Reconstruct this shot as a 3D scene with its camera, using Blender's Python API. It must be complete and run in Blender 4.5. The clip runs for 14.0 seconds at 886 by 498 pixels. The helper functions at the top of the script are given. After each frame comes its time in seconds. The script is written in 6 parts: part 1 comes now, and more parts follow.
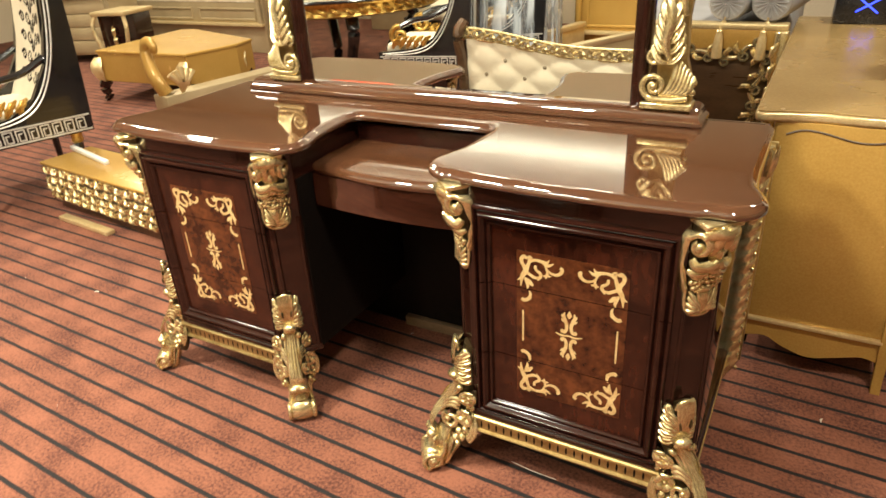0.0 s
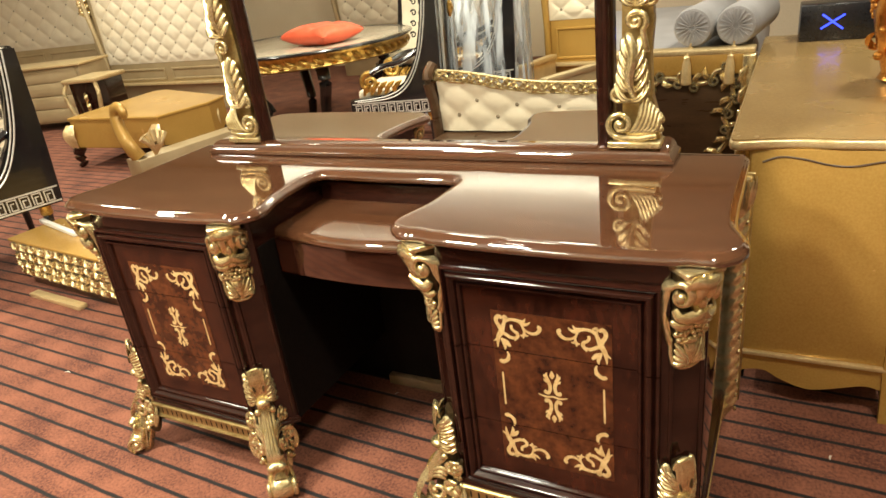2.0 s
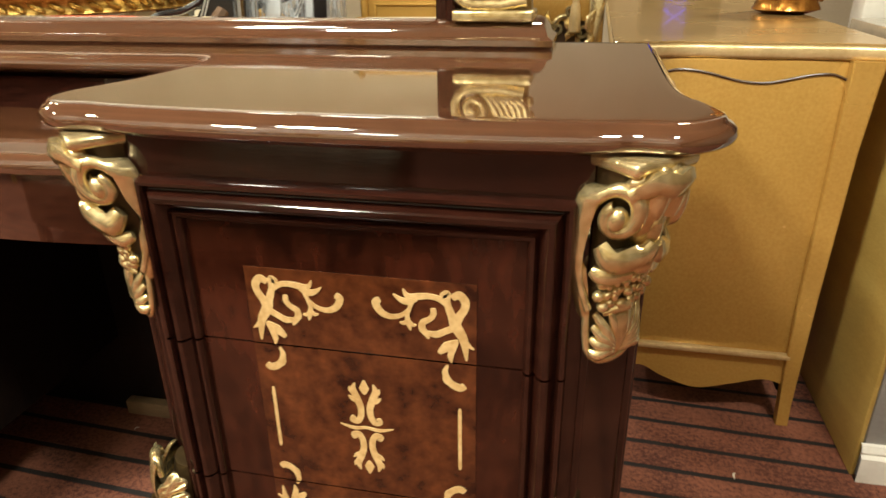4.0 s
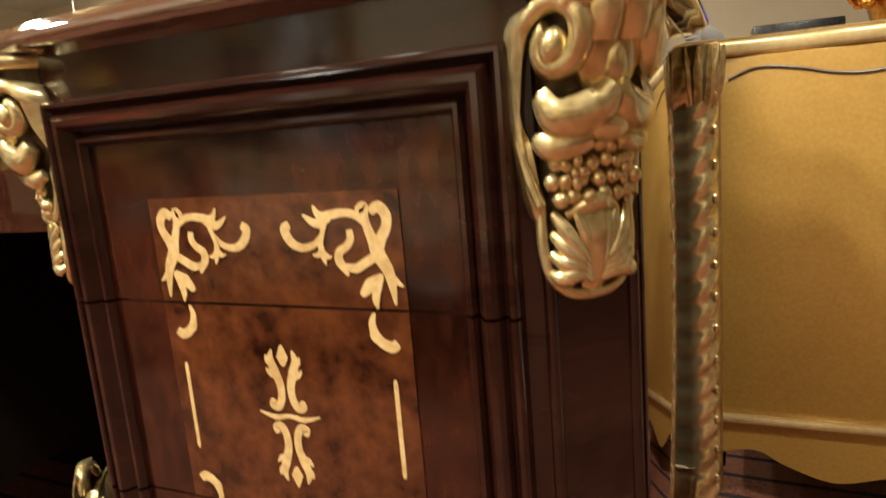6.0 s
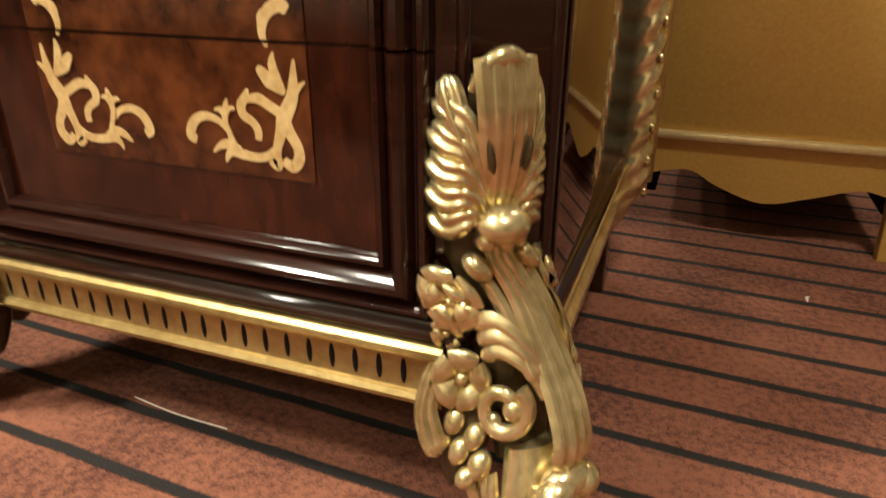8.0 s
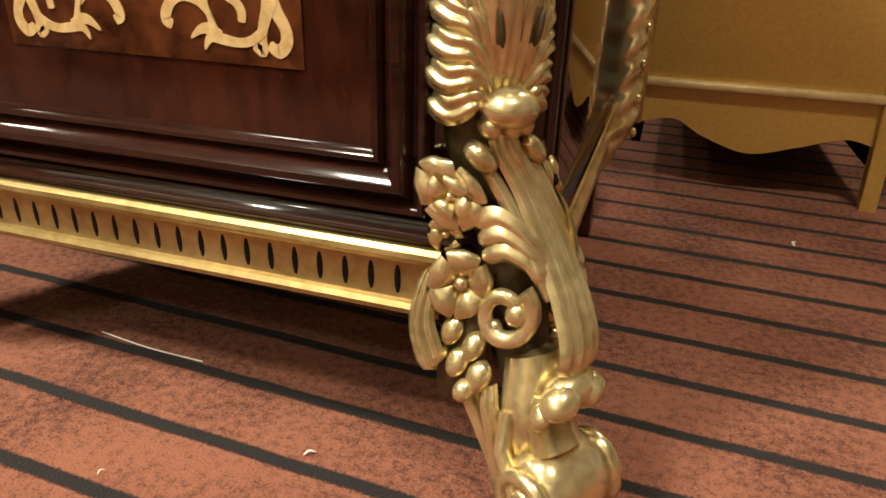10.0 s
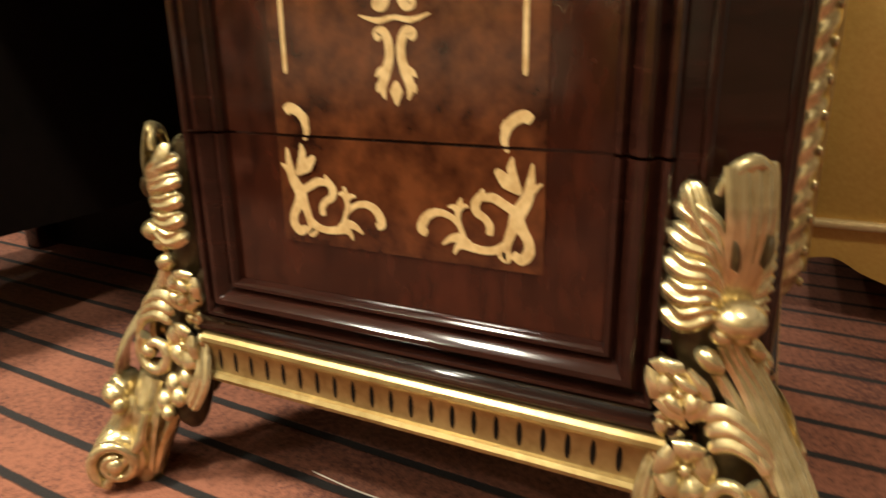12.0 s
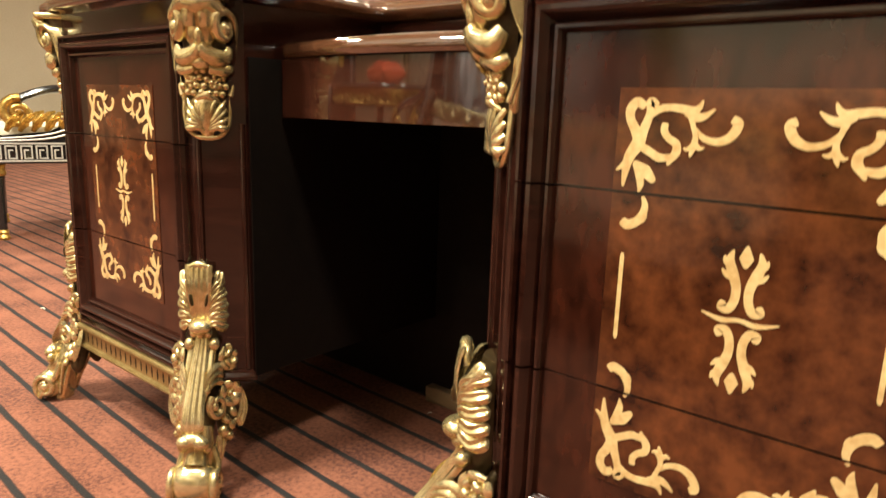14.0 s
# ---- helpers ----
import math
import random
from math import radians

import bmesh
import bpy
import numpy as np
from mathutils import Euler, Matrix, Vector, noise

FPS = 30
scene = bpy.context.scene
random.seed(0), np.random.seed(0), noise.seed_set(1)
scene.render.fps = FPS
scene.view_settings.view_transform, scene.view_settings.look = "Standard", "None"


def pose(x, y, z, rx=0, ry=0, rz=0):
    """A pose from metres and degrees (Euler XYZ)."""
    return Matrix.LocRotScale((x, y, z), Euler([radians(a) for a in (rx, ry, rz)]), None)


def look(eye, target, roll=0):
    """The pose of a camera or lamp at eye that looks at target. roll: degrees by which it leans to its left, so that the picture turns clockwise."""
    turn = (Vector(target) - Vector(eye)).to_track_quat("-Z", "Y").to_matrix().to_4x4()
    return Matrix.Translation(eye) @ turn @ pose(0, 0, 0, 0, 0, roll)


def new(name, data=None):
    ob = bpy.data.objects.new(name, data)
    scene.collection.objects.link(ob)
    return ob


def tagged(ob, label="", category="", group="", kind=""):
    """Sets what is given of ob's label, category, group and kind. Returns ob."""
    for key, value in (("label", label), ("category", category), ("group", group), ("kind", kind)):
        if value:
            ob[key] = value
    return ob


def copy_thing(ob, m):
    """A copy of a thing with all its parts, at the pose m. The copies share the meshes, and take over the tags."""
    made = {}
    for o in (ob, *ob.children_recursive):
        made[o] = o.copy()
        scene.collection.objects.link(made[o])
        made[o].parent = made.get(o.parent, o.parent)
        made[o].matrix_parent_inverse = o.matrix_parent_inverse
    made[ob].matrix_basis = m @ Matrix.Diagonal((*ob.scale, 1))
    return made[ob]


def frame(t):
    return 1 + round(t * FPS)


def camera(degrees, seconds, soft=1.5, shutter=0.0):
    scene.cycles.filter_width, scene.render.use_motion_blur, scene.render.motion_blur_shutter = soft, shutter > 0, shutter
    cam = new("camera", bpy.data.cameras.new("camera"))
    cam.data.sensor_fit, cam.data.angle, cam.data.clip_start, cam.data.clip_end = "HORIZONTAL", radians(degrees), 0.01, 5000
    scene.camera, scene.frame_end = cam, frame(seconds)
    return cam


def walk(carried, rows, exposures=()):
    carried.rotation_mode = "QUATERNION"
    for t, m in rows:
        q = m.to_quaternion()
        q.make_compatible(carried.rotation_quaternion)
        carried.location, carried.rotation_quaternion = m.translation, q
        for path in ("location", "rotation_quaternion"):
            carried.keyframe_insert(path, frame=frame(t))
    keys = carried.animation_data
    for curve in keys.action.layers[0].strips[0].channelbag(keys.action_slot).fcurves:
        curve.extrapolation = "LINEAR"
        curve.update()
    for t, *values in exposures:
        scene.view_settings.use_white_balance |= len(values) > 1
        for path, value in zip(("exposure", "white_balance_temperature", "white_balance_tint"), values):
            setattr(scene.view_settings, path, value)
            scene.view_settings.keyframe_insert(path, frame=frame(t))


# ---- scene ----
cam = camera(67.1, 14.0, shutter=0.5)
PATH = [
    (0, (0.869, -1.145, 1.29), (-0.026, 0.399, 0.389), -3.4),
    (0.5, (0.881, -1.116, 1.298), (-0.014, 0.441, 0.419), -5.5),
    (1, (0.87, -1.108, 1.304), (-0.04, 0.45, 0.439), -5.9),
    (1.5, (0.88, -1.08, 1.304), (0.01, 0.499, 0.438), -7.1),
    (2, (0.872, -1.034, 1.301), (-0.019, 0.563, 0.492), -7.4),
    (2.5, (0.778, -0.963, 1.251), (0.038, 0.692, 0.406), -3.3),
    (3, (0.67, -0.829, 1.184), (0.236, 0.934, 0.346), -2.6),
    (3.2, (0.652, -0.744, 1.094), (0.366, 1.05, 0.257), -1.6),
    (5.3, (0.822, -0.423, 0.829), (0.069, 1.353, 0.299), -1.9),
    (5.5, (0.822, -0.395, 0.777), (0.029, 1.391, 0.349), -2.7),
    (6, (0.837, -0.414, 0.696), (0.027, 1.378, 0.332), -4.8),
    (6.5, (0.853, -0.389, 0.631), (0.055, 1.373, 0.121), -2.7),
    (7, (0.847, -0.354, 0.577), (0.121, 1.414, -0.003), -3.2),
    (7.5, (0.857, -0.377, 0.479), (0.146, 1.352, -0.231), -1.7),
    (7.8, (0.859, -0.381, 0.462), (0.191, 1.314, -0.358), -1.3),
    (8, (0.854, -0.380, 0.435), (0.215, 1.332, -0.377), 0.2),
    (8.2, (0.852, -0.377, 0.418), (0.242, 1.332, -0.424), 0.6),
    (10.3, (0.825, -0.386, 0.369), (0.28, 1.34, -0.482), 1.7),
    (10.5, (0.815, -0.391, 0.374), (0.237, 1.329, -0.467), 1.1),
    (11, (0.798, -0.406, 0.386), (0.148, 1.305, -0.421), 0.6),
    (11.5, (0.781, -0.429, 0.44), (0.003, 1.285, -0.237), -2.5),
    (12, (0.762, -0.446, 0.456), (-0.098, 1.258, -0.141), -1.0),
    (12.5, (0.724, -0.478, 0.507), (-0.347, 1.136, 0.008), -1.1),
    (13, (0.69, -0.51, 0.544), (-0.482, 1.033, 0.048), -1.8),
    (13.5, (0.657, -0.537, 0.59), (-0.594, 0.957, 0.138), -1.4),
    (14, (0.64, -0.554, 0.631), (-0.594, 0.966, 0.224), 1.9),
]
walk(cam, [(t, look(eye, target, roll)) for t, eye, target, roll in PATH],
     ((0.0, -0.25), (3.0, -0.44), (5.5, -0.40), (6.5, -0.20), (7.0, -0.05), (7.5, -0.28), (8.0, -0.48), (10.5, -0.48), (11.5, -0.42), (12.5, -0.52), (13.4, -0.22), (14.0, -0.08)))

# ---------------------------------------------------------------- world and lamps
world = bpy.data.worlds.new("world")
world.use_nodes = True
world.node_tree.nodes["Background"].inputs[0].default_value = (1.0, 0.86, 0.66, 1)
world.node_tree.nodes["Background"].inputs[1].default_value = 0.03
scene.world = world
CEIL = 2.9
# all out of view; (1.35, -0.80) is an added fill for the gold cabinet
LAMPS = [(-1.15, -1.55, 150), (-0.45, -0.85, 105), (-2.7, -0.2, 46), (-3.4, 1.7, 95), (-5.4, 3.0, 120), (-0.6, -2.9, 60), (1.5, 2.1, 60), (1.35, -0.80, 72), (-1.2, 2.8, 80)]
FILL_TROUGHS = [(-2.2, 55), (-5.0, 150)]                 # added, unseen: long upward fills that brighten the ceiling the tabletop reflects
for ly, watts in FILL_TROUGHS:
    ld = bpy.data.lights.new("ceiling_fill", "AREA")
    ld.shape, ld.size, ld.size_y, ld.energy, ld.color = "RECTANGLE", 9.6, 0.09, watts, (0.98, 0.94, 0.77)
    lo = new("ceiling_fill", ld)
    lo.matrix_world = pose(-2.4, ly, CEIL - 0.445, 180, 0, 0)
for lx, ly, watts in LAMPS:
    ld = bpy.data.lights.new("ceiling_lamp", "AREA")
    ld.shape, ld.size, ld.energy, ld.color = "SQUARE", 0.30, watts, (0.98, 0.94, 0.77)
    lo = new("ceiling_lamp", ld)
    lo.location = (lx, ly, CEIL - 0.03)


# ---------------------------------------------------------------- materials
def material(name, dark, light, rough=0.4, metal=0.0, scale=8.0, fine=60.0, stretch=(1, 1, 1), bump=0.1, coat=0.0,
             lo=0.35, hi=0.65, rvar=0.08, dist=0.02):
    """Colour varies between dark and light at two scales; the fine one gives relief and gloss changes."""
    m = bpy.data.materials.new(name)
    m.use_nodes = True
    nt = m.node_tree
    b = nt.nodes["Principled BSDF"]
    tc = nt.nodes.new("ShaderNodeTexCoord")
    mp = nt.nodes.new("ShaderNodeMapping")
    mp.inputs["Scale"].default_value = stretch
    nt.links.new(tc.outputs["Object"], mp.inputs[0])
    n1, n2 = nt.nodes.new("ShaderNodeTexNoise"), nt.nodes.new("ShaderNodeTexNoise")
    for n, s, d in ((n1, scale, 4.0), (n2, fine, 5.0)):
        n.inputs["Scale"].default_value, n.inputs["Detail"].default_value = s, d
        nt.links.new(mp.outputs[0], n.inputs[0])
    mix = nt.nodes.new("ShaderNodeMath")
    mix.operation = "MULTIPLY_ADD"
    mix.inputs[1].default_value = 0.45
    add = nt.nodes.new("ShaderNodeMath")
    add.operation = "MULTIPLY"
    add.inputs[1].default_value = 0.55
    nt.links.new(n1.outputs[0], add.inputs[0])
    nt.links.new(n2.outputs[0], mix.inputs[0])
    nt.links.new(add.outputs[0], mix.inputs[2])
    ramp = nt.nodes.new("ShaderNodeValToRGB")
    ramp.color_ramp.elements[0].position, ramp.color_ramp.elements[1].position = lo, hi
    ramp.color_ramp.elements[0].color, ramp.color_ramp.elements[1].color = (*dark, 1), (*light, 1)
    nt.links.new(mix.outputs[0], ramp.inputs[0])
    nt.links.new(ramp.outputs[0], b.inputs["Base Color"])
    rr = nt.nodes.new("ShaderNodeMapRange")
    rr.inputs[3].default_value, rr.inputs[4].default_value = max(rough - rvar, 0.02), rough + rvar
    nt.links.new(n1.outputs[0], rr.inputs[0])
    nt.links.new(rr.outputs[0], b.inputs["Roughness"])
    b.inputs["Metallic"].default_value = metal
    if coat:
        b.inputs["Coat Weight"].default_value, b.inputs["Coat Roughness"].default_value = coat, 0.04
    if bump:
        bp = nt.nodes.new("ShaderNodeBump")
        bp.inputs["Strength"].default_value, bp.inputs["Distance"].default_value = bump, dist
        nt.links.new(n2.outputs[0], bp.inputs["Height"])
        nt.links.new(bp.outputs[0], b.inputs["Normal"])
    return m


MAHOGANY = material("mahogany_lacquer", (0.010, 0.003, 0.002), (0.030, 0.0085, 0.005), 0.10, 0, 5, 40, (1, 1, 9), 0.02, 0, rvar=0.03, dist=0.002)
END_PANEL = material("polished_end_panel", (0.014, 0.004, 0.0025), (0.034, 0.010, 0.006), 0.05, 0, 4, 30, (6, 6, 1), 0.0, 1.0, rvar=0.015)
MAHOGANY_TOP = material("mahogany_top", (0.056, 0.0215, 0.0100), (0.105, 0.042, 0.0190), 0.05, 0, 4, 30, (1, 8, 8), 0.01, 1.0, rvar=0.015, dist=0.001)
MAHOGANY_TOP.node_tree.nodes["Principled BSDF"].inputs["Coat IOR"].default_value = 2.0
CROTCH = material("crotch_veneer", (0.011, 0.0026, 0.0015), (0.050, 0.0118, 0.0054), 0.11, 0, 7, 30, (2.2, 1, 0.9), 0.02, 0, 0.38, 0.64, 0.03, 0.001)
DRAWER = material("polished_drawer", (0.026, 0.0078, 0.0045), (0.052, 0.0165, 0.0090), 0.05, 0, 5, 40, (1, 8, 8), 0.0, 1.0, rvar=0.015)
BURL = material("burl_veneer", (0.016, 0.0038, 0.002), (0.125, 0.037, 0.0125), 0.12, 0, 16, 60, (1, 1, 1), 0.02, 0, 0.36, 0.64, 0.03, 0.001)
INLAY = material("light_inlay", (0.50, 0.32, 0.13), (0.70, 0.50, 0.24), 0.25, 0, 40, 160, (1, 1, 1), 0.02, 0.2, rvar=0.04, dist=0.001)
GOLD = material("antique_gold", (0.42, 0.315, 0.13), (0.83, 0.69, 0.39), 0.225, 0.82, 16, 120, (1, 1, 1), 0.06, 0, 0.34, 0.60, 0.07, 0.002)
# far darker than GOLD: the carvings' recesses are darkened by this colour
GOLD_GROUND = material("dark_ground_gold", (0.030, 0.018, 0.007), (0.085, 0.054, 0.020), 0.42, 0.45, 30, 140, (1, 1, 1), 0.12, 0, dist=0.002)
GOLD_RAIL = material("gold_rail", (0.29, 0.195, 0.070), (0.47, 0.345, 0.145), 0.34, 0.75, 22, 120, (1, 1, 1), 0.08, 0, rvar=0.06, dist=0.003)
GOLD_PAINT = material("gold_paint", (0.42, 0.235, 0.053), (0.535, 0.322, 0.085), 0.26, 0.16, 3, 160, (1, 1, 1), 0.04, 0, rvar=0.05, dist=0.002)
GOLD_TOP = material("gold_top", (0.33, 0.205, 0.075), (0.43, 0.285, 0.115), 0.27, 0.20, 3, 150, (1, 1, 1), 0.02, 0.15, rvar=0.05, dist=0.001)
PALE_GOLD = material("pale_gold_trim", (0.62, 0.46, 0.22), (0.78, 0.62, 0.34), 0.32, 0.5, 14, 120, (1, 1, 1), 0.06, 0, dist=0.003)
BRIGHT_GOLD = material("bright_gold", (0.36, 0.20, 0.04), (0.78, 0.53, 0.16), 0.30, 0.85, 30, 120, (1, 1, 1), 0.12, 0, dist=0.004)
CREAM = material("cream_leather", (0.68, 0.58, 0.42), (0.80, 0.71, 0.54), 0.42, 0, 6, 220, (1, 1, 1), 0.1, 0, dist=0.002)
CHAMPAGNE = material("champagne_paint", (0.40, 0.30, 0.16), (0.52, 0.41, 0.24), 0.35, 0.3, 4, 120, (1, 1, 1), 0.05, 0, dist=0.002)
BLACK_LACQ = material("black_lacquer", (0.006, 0.006, 0.007), (0.016, 0.015, 0.015), 0.14, 0, 6, 60, (1, 1, 1), 0.02, 0.5, rvar=0.04, dist=0.001)
SILVER_LINE = material("silver_line", (0.55, 0.54, 0.50), (0.72, 0.71, 0.66), 0.35, 0.5, 20, 90, (1, 1, 1), 0.05, 0, dist=0.001)
DARK_WOOD = material("dark_brown_wood", (0.045, 0.022, 0.010), (0.090, 0.048, 0.022), 0.30, 0, 5, 50, (1, 1, 6), 0.05, 0.2, dist=0.002)
GREY_CLOTH = material("grey_satin", (0.30, 0.29, 0.29), (0.40, 0.39, 0.39), 0.45, 0, 9, 200, (1, 1, 1), 0.12, 0, dist=0.002)
RED_CLOTH = material("red_satin", (0.55, 0.07, 0.03), (0.72, 0.13, 0.06), 0.45, 0, 9, 160, (1, 1, 1), 0.15, 0, dist=0.004)
MARBLE = material("beige_marble", (0.30, 0.25, 0.18), (0.50, 0.43, 0.33), 0.10, 0, 5, 22, (1, 1, 1), 0.0, 0.3, rvar=0.03)
WALL = material("cream_wall", (0.62, 0.52, 0.36), (0.70, 0.60, 0.44), 0.7, 0, 2, 60, (1, 1, 1), 0.05, 0, dist=0.003)
GREY_PANEL = material("grey_panel", (0.24, 0.235, 0.225), (0.31, 0.30, 0.285), 0.35, 0.1, 3, 90, (1, 1, 1), 0.03, 0, dist=0.002)
WHITE_PAINT = material("white_paint", (0.70, 0.68, 0.62), (0.80, 0.78, 0.72), 0.4, 0, 5, 80, (1, 1, 1), 0.04, 0, dist=0.002)
YELLOW_BOARD = material("yellow_board", (0.38, 0.25, 0.06), (0.50, 0.35, 0.10), 0.5, 0.1, 4, 90, (1, 1, 6), 0.05, 0, dist=0.002)
# browner than the cream leather: the dimples' shade is painted on the buttons
BUTTON = material("dimple_brown", (0.20, 0.15, 0.09), (0.30, 0.24, 0.16), 0.5, 0, 30, 200)
WALL_DARK = material("muted_brown", (0.16, 0.105, 0.055), (0.25, 0.17, 0.095), 0.45, 0, 2, 40, (1, 1, 5), 0.05, 0, dist=0.003)
BLACK_PLASTIC = material("black_plastic", (0.008, 0.008, 0.010), (0.02, 0.02, 0.024), 0.25, 0, 8, 90, (1, 1, 1), 0.04, 0, dist=0.001)
# near-black and matte: shade painted on kneehole boards, flutes and cabinet underside
DARK_VOID = material("shade_black", (0.0035, 0.0022, 0.0016), (0.008, 0.005, 0.0035), 0.7, 0, 5, 60, (1, 1, 1), 0.05, 0)
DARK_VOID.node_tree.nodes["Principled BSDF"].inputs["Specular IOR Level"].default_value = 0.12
LINT = material("lint", (0.6, 0.52, 0.42), (0.8, 0.74, 0.64), 0.8, 0, 30, 200)


def carpet_material():
    """Red-brown woven carpet with thin recessed black lines, 75.5 mm apart."""
    m = bpy.data.materials.new("striped_carpet")
    m.use_nodes = True
    nt, N, L = m.node_tree, m.node_tree.nodes, m.node_tree.links
    b = N["Principled BSDF"]
    tc = N.new("ShaderNodeTexCoord")
    sp = N.new("ShaderNodeSeparateXYZ")
    wob = N.new("ShaderNodeTexNoise")
    wob.inputs["Scale"].default_value, wob.inputs["Detail"].default_value = 14, 2
    L.new(tc.outputs["Object"], sp.inputs[0])
    L.new(tc.outputs["Object"], wob.inputs[0])

    def math_node(op, a, c=0.0, e=None):
        n = N.new("ShaderNodeMath")
        n.operation = op
        for i, v in enumerate((a, c, e)):
            if v is None:
                continue
            if isinstance(v, (int, float)):
                n.inputs[i].default_value = v
            else:
                L.new(v, n.inputs[i])
        return n.outputs[0]
    c = math_node("MULTIPLY_ADD", sp.outputs[0], 0.042, sp.outputs[1])
    c = math_node("MULTIPLY_ADD", wob.outputs[0], 0.004, c)
    ph = math_node("FRACT", math_node("MULTIPLY_ADD", c, 1 / 0.0755, 0.71))
    d = math_node("ABSOLUTE", math_node("SUBTRACT", ph, 0.5))
    pile = N.new("ShaderNodeTexNoise")
    pile.inputs["Scale"].default_value, pile.inputs["Detail"].default_value = 420, 4
    L.new(tc.outputs["Object"], pile.inputs[0])
    edge = math_node("MULTIPLY_ADD", pile.outputs[0], 0.05, d)
    line = N.new("ShaderNodeMapRange")
    line.interpolation_type = "SMOOTHSTEP"
    line.inputs[1].default_value, line.inputs[2].default_value = 0.085, 0.125
    L.new(edge, line.inputs[0])
    big = N.new("ShaderNodeTexNoise")
    big.inputs["Scale"].default_value, big.inputs["Detail"].default_value = 6, 6
    L.new(tc.outputs["Object"], big.inputs[0])
    mid = N.new("ShaderNodeTexNoise")
    mid.inputs["Scale"].default_value, mid.inputs["Detail"].default_value = 120, 6
    L.new(tc.outputs["Object"], mid.inputs[0])
    v = math_node("MULTIPLY_ADD", mid.outputs[0], 0.5, math_node("MULTIPLY", big.outputs[0], 0.5))
    v = math_node("MULTIPLY_ADD", pile.outputs[0], 0.35, math_node("MULTIPLY", v, 0.75))
    ramp = N.new("ShaderNodeValToRGB")
    ramp.color_ramp.elements[0].position, ramp.color_ramp.elements[1].position = 0.44, 0.61
    ramp.color_ramp.elements[0].color, ramp.color_ramp.elements[1].color = (0.064, 0.0165, 0.010, 1), (0.262, 0.094, 0.052, 1)
    L.new(v, ramp.inputs[0])
    mx = N.new("ShaderNodeMix")
    mx.data_type = "RGBA"
    mx.inputs[6].default_value = (0.014, 0.010, 0.009, 1)
    L.new(line.outputs[0], mx.inputs[0])
    L.new(ramp.outputs[0], mx.inputs[7])
    L.new(mx.outputs[2], b.inputs["Base Color"])
    b.inputs["Roughness"].default_value = 0.95
    h = math_node("MULTIPLY_ADD", pile.outputs[0], 0.5, line.outputs[0])
    bp = N.new("ShaderNodeBump")
    bp.inputs["Strength"].default_value, bp.inputs["Distance"].default_value = 0.7, 0.004
    L.new(h, bp.inputs["Height"])
    L.new(bp.outputs[0], b.inputs["Normal"])
    return m


CARPET = carpet_material()
MIRROR = bpy.data.materials.new("mirror_glass")
MIRROR.use_nodes = True
mb = MIRROR.node_tree.nodes["Principled BSDF"]
mb.inputs["Base Color"].default_value, mb.inputs["Metallic"].default_value, mb.inputs["Roughness"].default_value = (0.90, 0.91, 0.89, 1), 1, 0.01
BLUE_LED = bpy.data.materials.new("blue_led")
BLUE_LED.use_nodes = True
bb = BLUE_LED.node_tree.nodes["Principled BSDF"]
bb.inputs["Base Color"].default_value = (0.02, 0.03, 0.4, 1)
bb.inputs["Emission Color"].default_value, bb.inputs["Emission Strength"].default_value = (0.03, 0.06, 1, 1), 5


# ---------------------------------------------------------------- mesh kit
def mesh_of(name, bm, mat, smooth=40):
    me = bpy.data.meshes.new(name)
    bmesh.ops.recalc_face_normals(bm, faces=bm.faces)
    bm.to_mesh(me)
    bm.free()
    if smooth:
        me.polygons.foreach_set("use_smooth", [True] * len(me.polygons))
        me.set_sharp_from_angle(angle=radians(smooth))
    me.materials.append(mat)
    return me


def part(name, bm, mat, parent, label="", smooth=40):
    ob = new(name, mesh_of(name, bm, mat, smooth))
    ob.parent = parent
    return tagged(ob, label)


def thing(name, m, label, category, group="", kind=""):
    ob = new(name)
    ob.matrix_world = m
    return tagged(ob, label, category, group, kind)


def solid(name, bm, mat, label, category, m=None, group="", kind="", smooth=40):
    """A thing that is one mesh."""
    ob = new(name, mesh_of(name, bm, mat, smooth))
    if m is not None:
        ob.matrix_world = m
    return tagged(ob, label, category, group, kind)


def box(bm, x0, x1, y0, y1, z0, z1, bevel=0.0, m=None):
    vs = bmesh.ops.create_cube(bm, size=1)["verts"]
    for v in vs:
        v.co = Vector(((x0 + x1) / 2 + v.co.x * (x1 - x0), (y0 + y1) / 2 + v.co.y * (y1 - y0), (z0 + z1) / 2 + v.co.z * (z1 - z0)))
    out = vs
    if bevel:
        es = list({e for v in vs for e in v.link_edges})
        r = bmesh.ops.bevel(bm, geom=es, offset=bevel, segments=2, profile=0.5, affect="EDGES", clamp_overlap=True)
        out = list({v for f in r["faces"] for v in f.verts} | {v for v in vs if v.is_valid})
    if m is not None:
        for v in out:
            v.co = m @ v.co
    return out


def prism(bm, outline, a0, a1, axis="y"):
    """Outline (two coordinates) drawn out along the axis from a0 to a1."""
    def at(p, a):
        return {"y": (p[0], a, p[1]), "z": (p[0], p[1], a), "x": (a, p[0], p[1])}[axis]
    lo = [bm.verts.new(at(p, a0)) for p in outline]
    hi = [bm.verts.new(at(p, a1)) for p in outline]
    n = len(outline)
    bm.faces.new(lo)
    bm.faces.new(hi[::-1])
    for i in range(n):
        bm.faces.new((lo[i], hi[i], hi[(i + 1) % n], lo[(i + 1) % n]))


